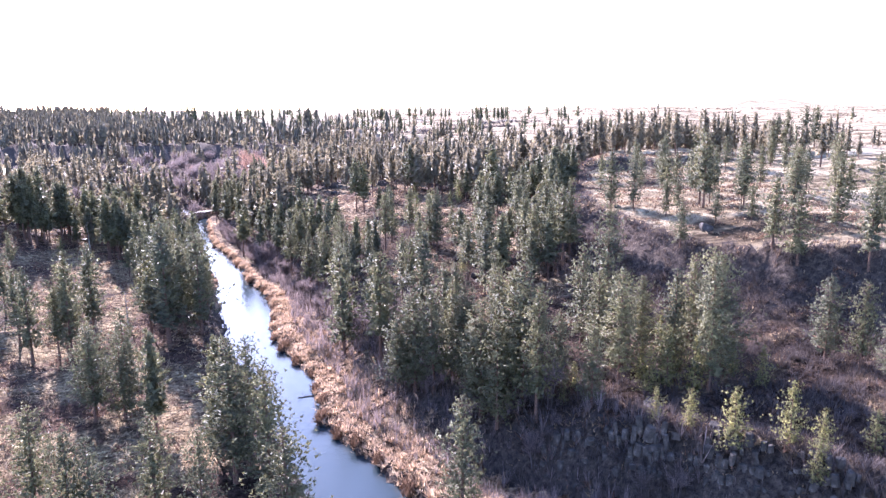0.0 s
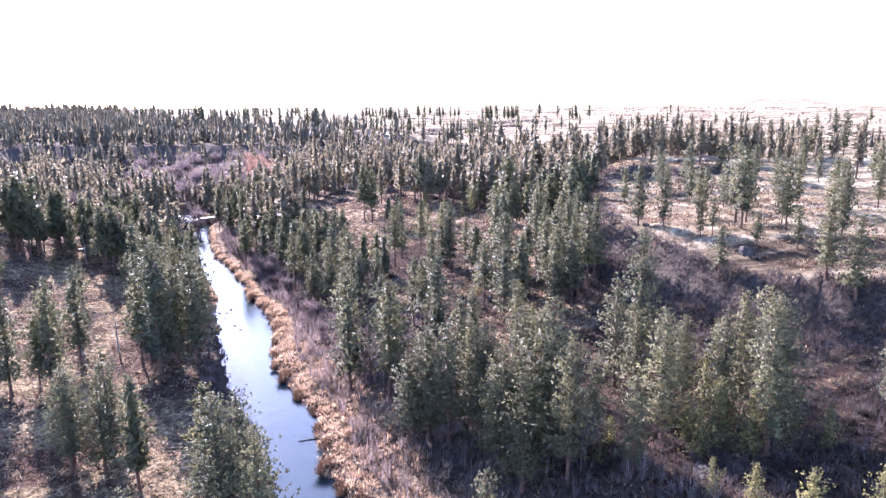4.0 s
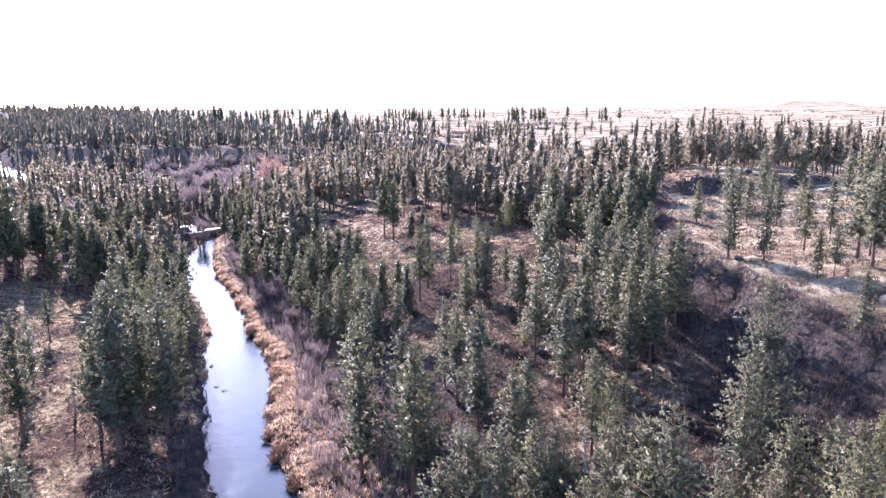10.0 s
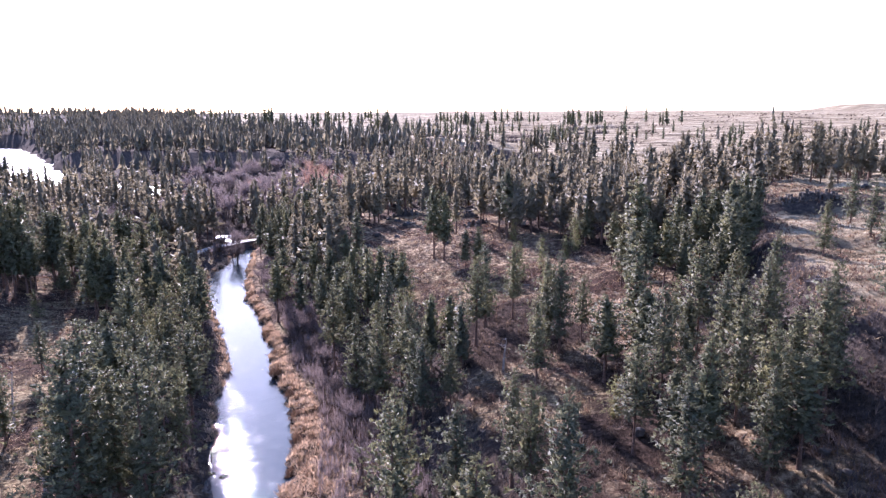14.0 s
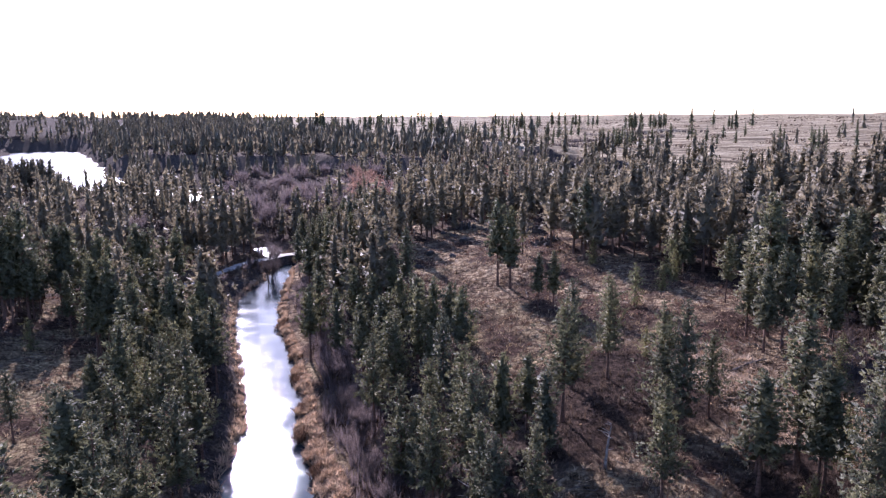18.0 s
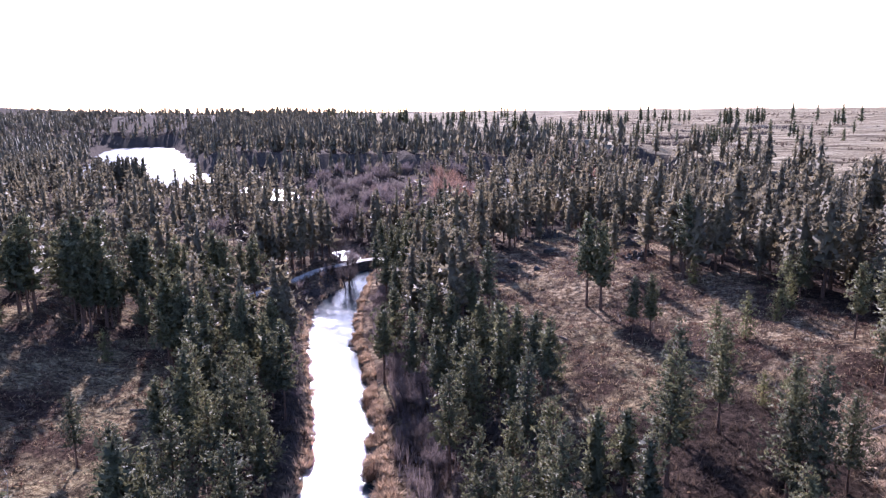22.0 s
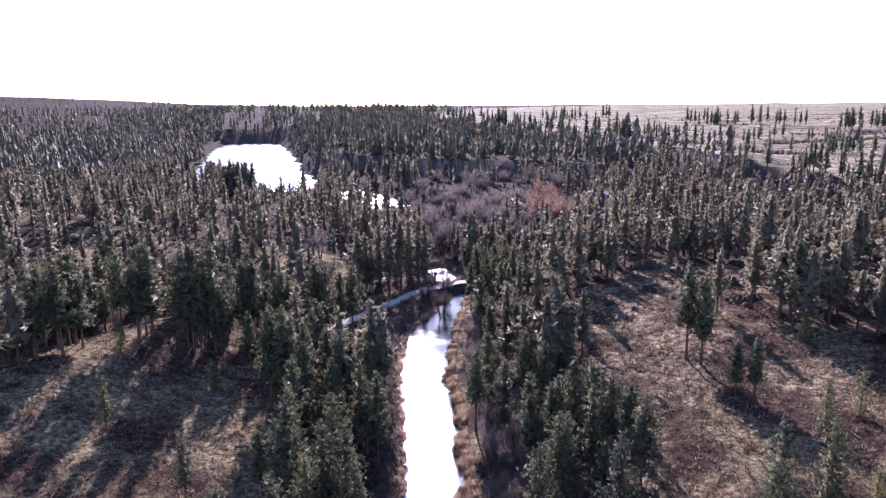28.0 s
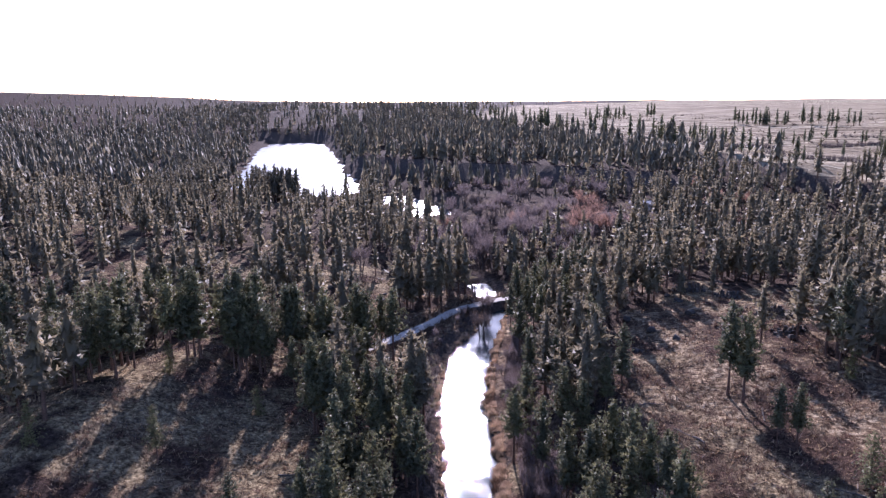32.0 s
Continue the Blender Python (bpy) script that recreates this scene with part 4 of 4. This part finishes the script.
def outcrop(x, y, length, turn, tall, label="dark basalt ledge of broken upright columns"):
    """A ledge of columns in two or three rows, turned by degrees to the left of east."""
    z = float(height(x, y))
    top = tagged(new("basalt_outcrop"), label, "rock outcrop", "basalt outcrops")
    top.matrix_basis = pose(x, y, z, 0, 0, turn)
    w = top.matrix_basis
    s = -length / 2
    while s < length / 2:
        step = rr.uniform(0.4, 1.0)
        for row in range(3):
            size = step * rr.uniform(0.95, 1.3)
            px, py = s + rr.uniform(-0.2, 0.2), row * 0.75 + rr.uniform(-0.35, 0.35)
            at = w @ Vector((px, py, 0))
            gz = float(height(at.x, at.y)) - z
            hgt = tall * rr.uniform(0.55, 1.0) * (0.55 + 0.22 * row) * (1 - 0.6 * abs(2 * s / length) ** 3)
            part("column", rr.choice(COLUMNS), top, pose(px, py, gz - 0.3, rr.uniform(-11, 11), rr.uniform(-11, 11), rr.uniform(0, 360)) @ Matrix.Diagonal((size, size * rr.uniform(0.7, 1.2), hgt, 1)))
        s += step
    return top


for x, y, length, turn, tall in ((14, 83, 8, -36, 1.5), (22, 77, 9, -41, 2.1), (30, 70, 8, -38, 1.9), (37, 64, 6, -44, 1.5),
                                 (37, 150, 5, 92, 1.8), (36, 178, 5, 85, 1.6),
                                 (-52, 329, 9, 10, 3.2), (-41, 327, 7, -5, 2.6), (-27, 303, 9, 25, 2.8), (-22, 291, 8, 35, 2.4), (60, 248, 14, 10, 2.6)):
    outcrop(x, y, length, turn, tall)


def boulder(x, y, size, label="grey basalt boulder in dry grass"):
    o = new("boulder", rr.choice(ROCKS))
    o.matrix_basis = pose(x, y, float(height(x, y)) + size * 0.12, rr.uniform(-20, 20), rr.uniform(-20, 20), rr.uniform(0, 360)) @ Matrix.Diagonal((size * rr.uniform(0.9, 1.5), size, size * rr.uniform(0.5, 0.8), 1))
    tagged(o, label, "boulder", "basalt boulders")


for cx, cy, spread, count in ((22, 75, 9, 16), (37, 150, 10, 10), (-30, 300, 14, 12), (-48, 325, 9, 8), (-20, 286, 7, 6), (-150, 300, 12, 14), (-95, 360, 6, 3), (-60, 290, 10, 4), (5, 150, 10, 6), (60, 250, 12, 8)):
    for i in range(count):
        boulder(rr.gauss(cx, spread), rr.gauss(cy, spread), rr.uniform(0.5, 1.9) if rr.random() < 0.8 else rr.uniform(2, 3.2))


def tube(name, path, radii, mat, sides=7):
    """A tapered round stem along a path of points."""
    vs, fs = [], []
    for i, (p, r) in enumerate(zip(path, radii)):
        p = Vector(p)
        a, b2 = Vector(path[max(i - 1, 0)]), Vector(path[min(i + 1, len(path) - 1)])
        q = (b2 - a).to_track_quat("Z", "Y")
        for k in range(sides):
            ang = 6.2832 * k / sides
            vs.append(tuple(p + q @ Vector((r * math.cos(ang), r * math.sin(ang), 0))))
    for i in range(len(path) - 1):
        for k in range(sides):
            a, b2 = i * sides + k, i * sides + (k + 1) % sides
            fs.append((a, b2, b2 + sides, a + sides))
    n = len(vs)
    vs += [tuple(path[0]), tuple(path[-1])]
    for k in range(sides):
        fs.append((n, (k + 1) % sides, k, n))
        fs.append((n + 1, n - 1 - sides + k + 1, n - sides + (k + 1) % sides, n + 1))
    me = bpy.data.meshes.new(name)
    me.from_pydata(vs, [], [f[:3] if f[0] == f[-1] else f for f in fs])
    me.materials.append(mat)
    return me


GREYWOOD = grain_material("weathered_wood", [(0.3, (0.14, 0.12, 0.105)), (0.7, (0.42, 0.38, 0.33))], 3.0)


LOGWOOD = grain_material("log_wood", [(0.3, (0.06, 0.05, 0.042)), (0.7, (0.21, 0.175, 0.145))], 3.0)


def fallen_log(x, y, length, turn, thick, lift=0.0):
    dx, dy = math.cos(radians(turn)), math.sin(radians(turn))
    path = []
    for i in range(6):
        u = length * (i / 5 - 0.5)
        path.append((u * dx + rr.uniform(-0.06, 0.06), u * dy, max(float(height(x + u * dx, y + u * dy)), -0.05) + thick * 0.7 + lift * i / 5))
    top = new("fallen_log", tube("fallen_log", path, [thick * (1 - 0.12 * i) for i in range(6)], LOGWOOD))
    top.matrix_basis = pose(x, y, 0)
    for i in range(4):
        p = Vector(path[i + 1])
        part("branch_stub", tube("branch_stub", [p, p + Vector((rr.uniform(-1, 1), rr.uniform(-1, 1), rr.uniform(0.2, 0.9)))], [0.06, 0.015], LOGWOOD, 5), top)
    tagged(top, "weathered grey fallen tree trunk with broken stubs", "log", "fallen logs")


for x, y, length, turn, thick in ((-91, 132, 9, 15, 0.3), (-16, 108, 8, 115, 0.16), (-13, 100, 6, 140, 0.14), (-24, 116, 4, 200, 0.14), (2, 128, 8, 60, 0.2), (-36, 236, 7, 150, 0.2), (-45, 246, 6, 20, 0.18),
                                  (-10, 225, 7, 160, 0.2), (18, 170, 8, 70, 0.22), (-100, 205, 5, 40, 0.18), (-25, 250, 5, 100, 0.15), (10, 205, 6, 30, 0.2)):
    fallen_log(x, y, length, turn, thick)


def snag(x, y, tall, lean):
    z = float(height(x, y))
    path = [(lean * (i / 5) ** 2, 0.3 * lean * i / 5, tall * i / 5 - 0.3) for i in range(6)]
    top = new("dead_snag", tube("dead_snag", path, [0.22 - 0.036 * i for i in range(6)], GREYWOOD))
    top.matrix_basis = pose(x, y, z, 0, 0, rr.uniform(0, 360))
    for i in range(9):
        p = Vector(path[2 + i % 4])
        p.z += rr.uniform(0, tall / 5)
        a = rr.uniform(0, 6.28)
        part("dead_branch", tube("dead_branch", [p, p + Vector((math.cos(a), math.sin(a), rr.uniform(-0.2, 0.4))) * rr.uniform(0.6, 1.6)], [0.05, 0.012], GREYWOOD, 5), top)
    tagged(top, "bleached dead standing tree trunk without needles", "dead tree", "dead trees")


for x, y, tall, lean in ((-11, 177, 5.4, 0.5), (-26, 170, 8, 0.8), (-36, 212, 9, 0.3), (-70, 150, 8, 0.4), (-88, 168, 9, 0.6), (-120, 235, 9, 0.3), (8, 118, 6, 0.7)):
    snag(x, y, tall, lean)


def bare_tree_mesh(seed, tall, wide, twigs):
    """Stem with limbs, and the fine leafless twigs of a rounded crown."""
    r = np.random.default_rng(seed)
    stems_v, stems_f, tv = [], [], []

    def stick(a, c, r0, r1):
        n = len(stems_v)
        w = (c - a) / (np.linalg.norm(c - a) + 1e-6)
        s1 = np.cross(w, (0.3, 0.9, 0.2))
        s1 /= np.linalg.norm(s1)
        s2 = np.cross(w, s1)
        for p, q in ((a, r0), (c, r1)):
            for k in range(4):
                g = 1.5708 * k
                stems_v.append(p + (s1 * math.cos(g) + s2 * math.sin(g)) * q)
        for k in range(4):
            i, j = n + k, n + (k + 1) % 4
            stems_f.extend([(i, j, j + 4), (i, j + 4, i + 4)])

    for stem in range(5):
        a = stem * 1.257 + r.uniform(0, 0.6)
        foot = np.array([math.cos(a) * 0.4, math.sin(a) * 0.4, -0.3])
        fork = np.array([math.cos(a) * wide * 0.3, math.sin(a) * wide * 0.3, tall * r.uniform(0.4, 0.55)])
        stick(foot, fork, 0.2, 0.11)
        for limb in range(6):
            g = a + r.normal(0, 0.9)
            ends = np.array([math.cos(g) * wide * r.uniform(0.2, 0.9), math.sin(g) * wide * r.uniform(0.2, 0.9), tall * r.uniform(0.55, 0.9)])
            stick(fork, ends, 0.09, 0.03)
            n = twigs // 30
            u = r.uniform(0.2, 1.1, (n, 1))
            root = fork + (ends - fork) * u + r.normal(0, 0.25, (n, 3))
            way = r.normal(0, 1, (n, 3)) * (1, 1, 0.7) + (ends - fork) / tall * 2 + (0, 0, 0.9)
            way /= np.linalg.norm(way, axis=1)[:, None]
            ln = tall * r.uniform(0.1, 0.26, (n, 1))
            side = np.cross(way, r.normal(0, 1, (n, 3)))
            side *= 0.045 / (np.linalg.norm(side, axis=1)[:, None] + 1e-6)
            tv.append(np.stack([root + side, root - side, root + way * ln], 1).reshape(-1, 3))
    tv = np.concatenate(tv)
    return np.array(stems_v), np.array(stems_f), tv, np.arange(len(tv)).reshape(-1, 3)


RUST = grain_material("rust_willow_twigs", [(0.3, (0.27, 0.15, 0.11)), (0.7, (0.46, 0.29, 0.215))], 0.6, thin=0.4)
BARE = []
for mat, seed, tall, wide in ((RUST, 1, 12, 6.5), (RUST, 2, 10, 6), (PALETWIG, 3, 13, 5), (PALETWIG, 4, 11, 5), (TWIG, 5, 9, 4)):
    sv, sf, tv, tf = bare_tree_mesh(seed, tall, wide, 750)
    BARE.append((mesh_from("stems", sv, sf, TWIG), mesh_from("bare_crown", tv, tf, mat)))


def bare_tree(x, y, kind, size):
    top = new("willow_tree")
    top.matrix_basis = pose(x, y, float(height(x, y)), 0, 0, rr.uniform(0, 360)) @ Matrix.Scale(size, 4)
    for nm, me in zip(("stem", "bare_crown"), BARE[kind]):
        part(nm, me, top)
    tagged(top, "rust-orange leafless willow with a rounded crown" if kind < 2 else "grey-purple leafless tree in the wet valley floor", "bare tree", "leafless trees")


for x, y, kind, size in ((-114, 423, 0, 1.45), (-106, 430, 1, 1.35), (-97, 426, 0, 1.1), (-120, 430, 1, 1.1), (-70, 520, 0, 1.1), (-58, 528, 1, 1.1), (-80, 515, 1, 0.9), (-150, 430, 1, 1.0), (-185, 420, 0, 0.8), (-128, 470, 0, 1.3), (-120, 462, 1, 1.2), (-60, 470, 0, 0.9), (-52, 463, 1, 0.9), (-90, 560, 1, 1.0)):
    bare_tree(x, y, kind, size)
for i in range(105):
    bare_tree(rr.gauss(-143, 24), rr.gauss(405, 40), rr.randint(2, 4), rr.uniform(0.7, 1.15))
for i in range(75):
    u, w = rr.uniform(-1, 1), rr.uniform(-1, 1)
    bare_tree(-160 - 45 * u + 45 * w + rr.gauss(0, 6), 488 + 85 * u + 22 * w, rr.randint(2, 4), rr.uniform(0.7, 1.2))

ROAD = [(-131, 252), (-125, 268), (-122, 284), (-121.5, 298), (-119.5, 316), (-115, 328), (-107, 336), (-99, 341)]
rs = np.interp(np.linspace(0, 1, 90), np.linspace(0, 1, len(ROAD)), [p[1] for p in ROAD])
rx = np.interp(np.linspace(0, 1, 90), np.linspace(0, 1, len(ROAD)), [p[0] for p in ROAD])
for i in range(4):
    rs[1:-1] = (rs[:-2] + 2 * rs[1:-1] + rs[2:]) / 4
    rx[1:-1] = (rx[:-2] + 2 * rx[1:-1] + rx[2:]) / 4
tx, ty = np.gradient(rx), np.gradient(rs)
ln = np.hypot(tx, ty)
rz = np.maximum(height(rx, rs), 2.2)
for i in range(12):
    rz[1:-1] = (rz[:-2] + rz[1:-1] + rz[2:]) / 3
def road_strip(offsets):
    rows = np.stack([np.column_stack([rx + ty / ln * off, rs - tx / ln * off, rz + dz]) for off, dz in offsets], 1)
    k = len(offsets)
    i = (np.arange(89)[:, None] * k + np.arange(k - 1)[None]).ravel()
    return rows.reshape(-1, 3), np.stack([i, i + 1, i + k + 1, i + k], -1)


road = new("gravel_road", mesh_from("gravel_road", *road_strip(((-2.0, 0.27), (-1.0, 0.36), (0.0, 0.33), (1.0, 0.36), (2.0, 0.27))), GRAVEL))
tagged(road, "pale gravel road on a low causeway over the creek", "road", kind="structure")
for nm, offsets in (("embankment", ((-6.0, -4.0), (-3.2, -0.8), (-2.0, 0.268))), ("embankment", ((2.0, 0.268), (3.2, -0.8), (6.0, -4.0)))):
    tagged(new(nm, mesh_from(nm, *road_strip(offsets), GROUND)), "steep dark earth bank below the gravel road", "embankment", kind="structure")

verge = np.random.default_rng(61)
k = verge.integers(0, 90, 900)
off = verge.uniform(2.4, 6.0, 900) * verge.choice([-1, 1], 900)
rough = np.column_stack([rx[k] + ty[k] / ln[k] * off + verge.normal(0, 0.8, 900), rs[k] - tx[k] / ln[k] * off + verge.normal(0, 0.8, 900), verge.uniform(0.8, 2.2, 900)])
rough = rough[height(rough[:, 0], rough[:, 1]) > 0.2]
blades("roadside_brush", rough, 14, 1.0, 0.07, 0.6, BRUSH, "dark brush grown over the road's banks", "shrubs")

dock = tagged(new("floating_dock"), "weathered floating dock with narrow walkways on the pond", "dock")
dock.matrix_basis = pose(-232, 506, 0.05, 0, 0, 35)
for x, y, a, b2 in ((0, 0, 34, 1.6), (14, 5, 20, 1.2), (-8, 4, 1.4, 8), (5, 4, 1.4, 8), (16, -4, 1.4, 7)):
    bm = bmesh.new()
    bmesh.ops.create_cube(bm, size=1, matrix=Matrix.Translation((x, y, 0.2)) @ Matrix.Diagonal((a, b2, 0.3, 1)))
    bmesh.ops.bevel(bm, geom=bm.edges[:], offset=0.04, segments=1, affect="EDGES")
    me = bpy.data.meshes.new("walkway")
    bm.to_mesh(me)
    bm.free()
    me.materials.append(GRAVEL)
    part("walkway", me, dock)


# low house by the wetland
def box(name, size, at, mat, parent, bevel=0.03, label=""):
    bm = bmesh.new()
    bmesh.ops.create_cube(bm, size=1, matrix=Matrix.Translation(at) @ Matrix.Diagonal((*size, 1)))
    bmesh.ops.bevel(bm, geom=bm.edges[:], offset=bevel, segments=1, affect="EDGES")
    me = bpy.data.meshes.new(name)
    bm.to_mesh(me)
    bm.free()
    me.materials.append(mat)
    return part(name, me, parent, label=label)


SIDING = grain_material("grey_siding", [(0.3, (0.2, 0.18, 0.17)), (0.7, (0.34, 0.31, 0.3))], 2.0)
SHINGLE = grain_material("grey_roofing", [(0.3, (0.24, 0.23, 0.235)), (0.7, (0.42, 0.41, 0.42))], 3.0)
PANE = grain_material("window_pane", [(0.3, (0.02, 0.022, 0.025)), (0.7, (0.04, 0.042, 0.046))], 1.0, 0.08, 0.05, 0.01)
home = tagged(new("house"), "low grey house with a pale shallow roof by the wetland", "house")
home.matrix_basis = pose(-109, 517, float(height(-109, 517)), 0, 0, 14)
box("wall", (15, 7.5, 3.6), (0, 0, 1.2), SIDING, home)
bm = bmesh.new()
vs = [bm.verts.new(p) for p in ((-8.2, -4.4, 2.95), (8.2, -4.4, 2.95), (8.2, 4.4, 2.95), (-8.2, 4.4, 2.95), (-7.6, 0, 4.5), (7.6, 0, 4.5),
                                (-8.2, -4.4, 3.1), (8.2, -4.4, 3.1), (8.2, 4.4, 3.1), (-8.2, 4.4, 3.1))]
for f in ((3, 2, 1, 0), (0, 1, 7, 6), (1, 2, 8, 7), (2, 3, 9, 8), (3, 0, 6, 9), (6, 7, 5, 4), (8, 9, 4, 5), (7, 8, 5), (9, 6, 4)):
    bm.faces.new([vs[k] for k in f])
me = bpy.data.meshes.new("roof")
bm.to_mesh(me)
bm.free()
me.materials.append(SHINGLE)
part("roof", me, home)
for x in (-5.5, -2.2, 4.8):
    window = box("window", (1.7, 0.12, 1.2), (x, -3.78, 1.7), PANE, home, 0.02)
    for nm, size, at in (("frame", (1.9, 0.1, 0.1), (x, -3.82, 2.35)), ("frame", (0.1, 0.1, 1.2), (x - 0.9, -3.82, 1.7)), ("frame", (0.1, 0.1, 1.2), (x + 0.9, -3.82, 1.7)), ("sill", (2.0, 0.2, 0.08), (x, -3.84, 1.06))):
        box(nm, size, at, SHINGLE, window, 0.01)
box("door", (1.0, 0.12, 2.05), (1.6, -3.79, 1.05), BARK, home, 0.02)


# dark sedge mounds at the water's edge and bare bushes behind the reeds
SEDGE = grain_material("dark_sedge", [(0.3, (0.075, 0.045, 0.03)), (0.7, (0.24, 0.15, 0.1))], 1.0, thin=0.3)
MOUNDS = []
for seed in range(3):
    r = np.random.default_rng(40 + seed)
    n = 260
    a, u = r.uniform(0, 6.283, n), np.sqrt(r.uniform(0, 1, n))
    foot = np.column_stack([np.cos(a) * u * 1.3, np.sin(a) * u * 0.9, np.full(n, -0.1)])
    tip = foot * (1.25, 1.25, 1) + np.column_stack([r.normal(0, 0.25, (n, 2)), (1.25 - 0.75 * u * u) * r.uniform(0.7, 1.2, n)])
    side = np.column_stack([-np.sin(a), np.cos(a), np.zeros(n)]) * 0.09
    v = np.stack([foot + side, foot - side, tip], 1).reshape(-1, 3)
    MOUNDS.append(mesh_from("sedge_mound", v, np.arange(3 * n).reshape(-1, 3), SEDGE))


def beside_river(y, d):
    slope = float(np.interp(y + 4, RIVER_Y, RIVER_X) - np.interp(y - 4, RIVER_Y, RIVER_X)) / 8
    d += (np.interp(y, SHORE_Y, SHORE_RIGHT) - 5.5) if d > 0 else (5.5 - np.interp(y, SHORE_Y, SHORE_LEFT))
    return float(np.interp(y, RIVER_Y, RIVER_X) + d * math.sqrt(1 + slope * slope))


for y in (84, 92, 97, 101, 106, 113, 119, 126, 133, 141, 147, 153, 162, 171, 180, 189, 199, 210, 223, 238, 255, 272, 291):
    x = beside_river(y, rr.uniform(5.6, 6.6))
    o = new("sedge_mound", rr.choice(MOUNDS))
    s = rr.uniform(0.8, 1.5)
    o.matrix_basis = pose(x, y, max(float(height(x, y)), 0.0), 0, 0, rr.uniform(60, 120)) @ Matrix.Diagonal((s * 1.3, s, s, 1))
    tagged(o, "dark brown mound of dead sedge at the water's edge", "sedge", "sedge mounds")

for i in range(70):
    y = rr.uniform(72, 285)
    d = float(np.interp(y, [60, 100, 150, 200, 300], [24, 22, 18, 13, 10])) + rr.uniform(-1.5, 5)
    x = beside_river(y, d)
    top = new("bare_bush")
    top.matrix_basis = pose(x, y, float(height(x, y)), 0, 0, rr.uniform(0, 360)) @ Matrix.Scale(rr.uniform(0.3, 0.58), 4)
    for nm, me in zip(("stem", "bare_crown"), BARE[rr.randint(2, 4)]):
        part(nm, me, top)
    tagged(top, "leafless grey-purple bush behind the reeds", "bush", "bare bushes")
for i in range(26):
    y = rr.uniform(90, 315)
    x = beside_river(y, -rr.uniform(8.5, 12))
    top = new("bare_bush")
    top.matrix_basis = pose(x, y, float(height(x, y)), 0, 0, rr.uniform(0, 360)) @ Matrix.Scale(rr.uniform(0.22, 0.36), 4)
    for nm, me in zip(("stem", "bare_crown"), BARE[rr.randint(2, 4)]):
        part(nm, me, top)
    tagged(top, "leafless dark bush on the steep river bank", "bush", "bare bushes")


# dead branches lying in the clearings
litter = strewn(7500, -150, 20, 90, 320, open_ground, 0.8, 2.6, 31)
r = np.random.default_rng(32)
a = r.uniform(0, 6.283, len(litter))
way = np.column_stack([np.cos(a), np.sin(a)]) * litter[:, 2:3]
p0, p1 = litter[:, :2], litter[:, :2] + way
side = np.column_stack([-np.sin(a), np.cos(a)]) * 0.075
z0, z1 = height(p0[:, 0], p0[:, 1]) + 0.06, height(p1[:, 0], p1[:, 1]) + 0.12
v = np.stack([np.column_stack([p0 + side, z0]), np.column_stack([p0 - side, z0]), np.column_stack([p1, z1]), np.column_stack([p0, z0 + 0.09])], 1).reshape(-1, 3)
i = np.arange(len(litter))[:, None] * 4
tagged(new("branch_litter", mesh_from("branch_litter", v, np.concatenate([i + [0, 2, 3], i + [1, 3, 2], i + [0, 1, 2]]), LOGWOOD)), "grey dead branches littering the clearings", "branches", kind="stuff")
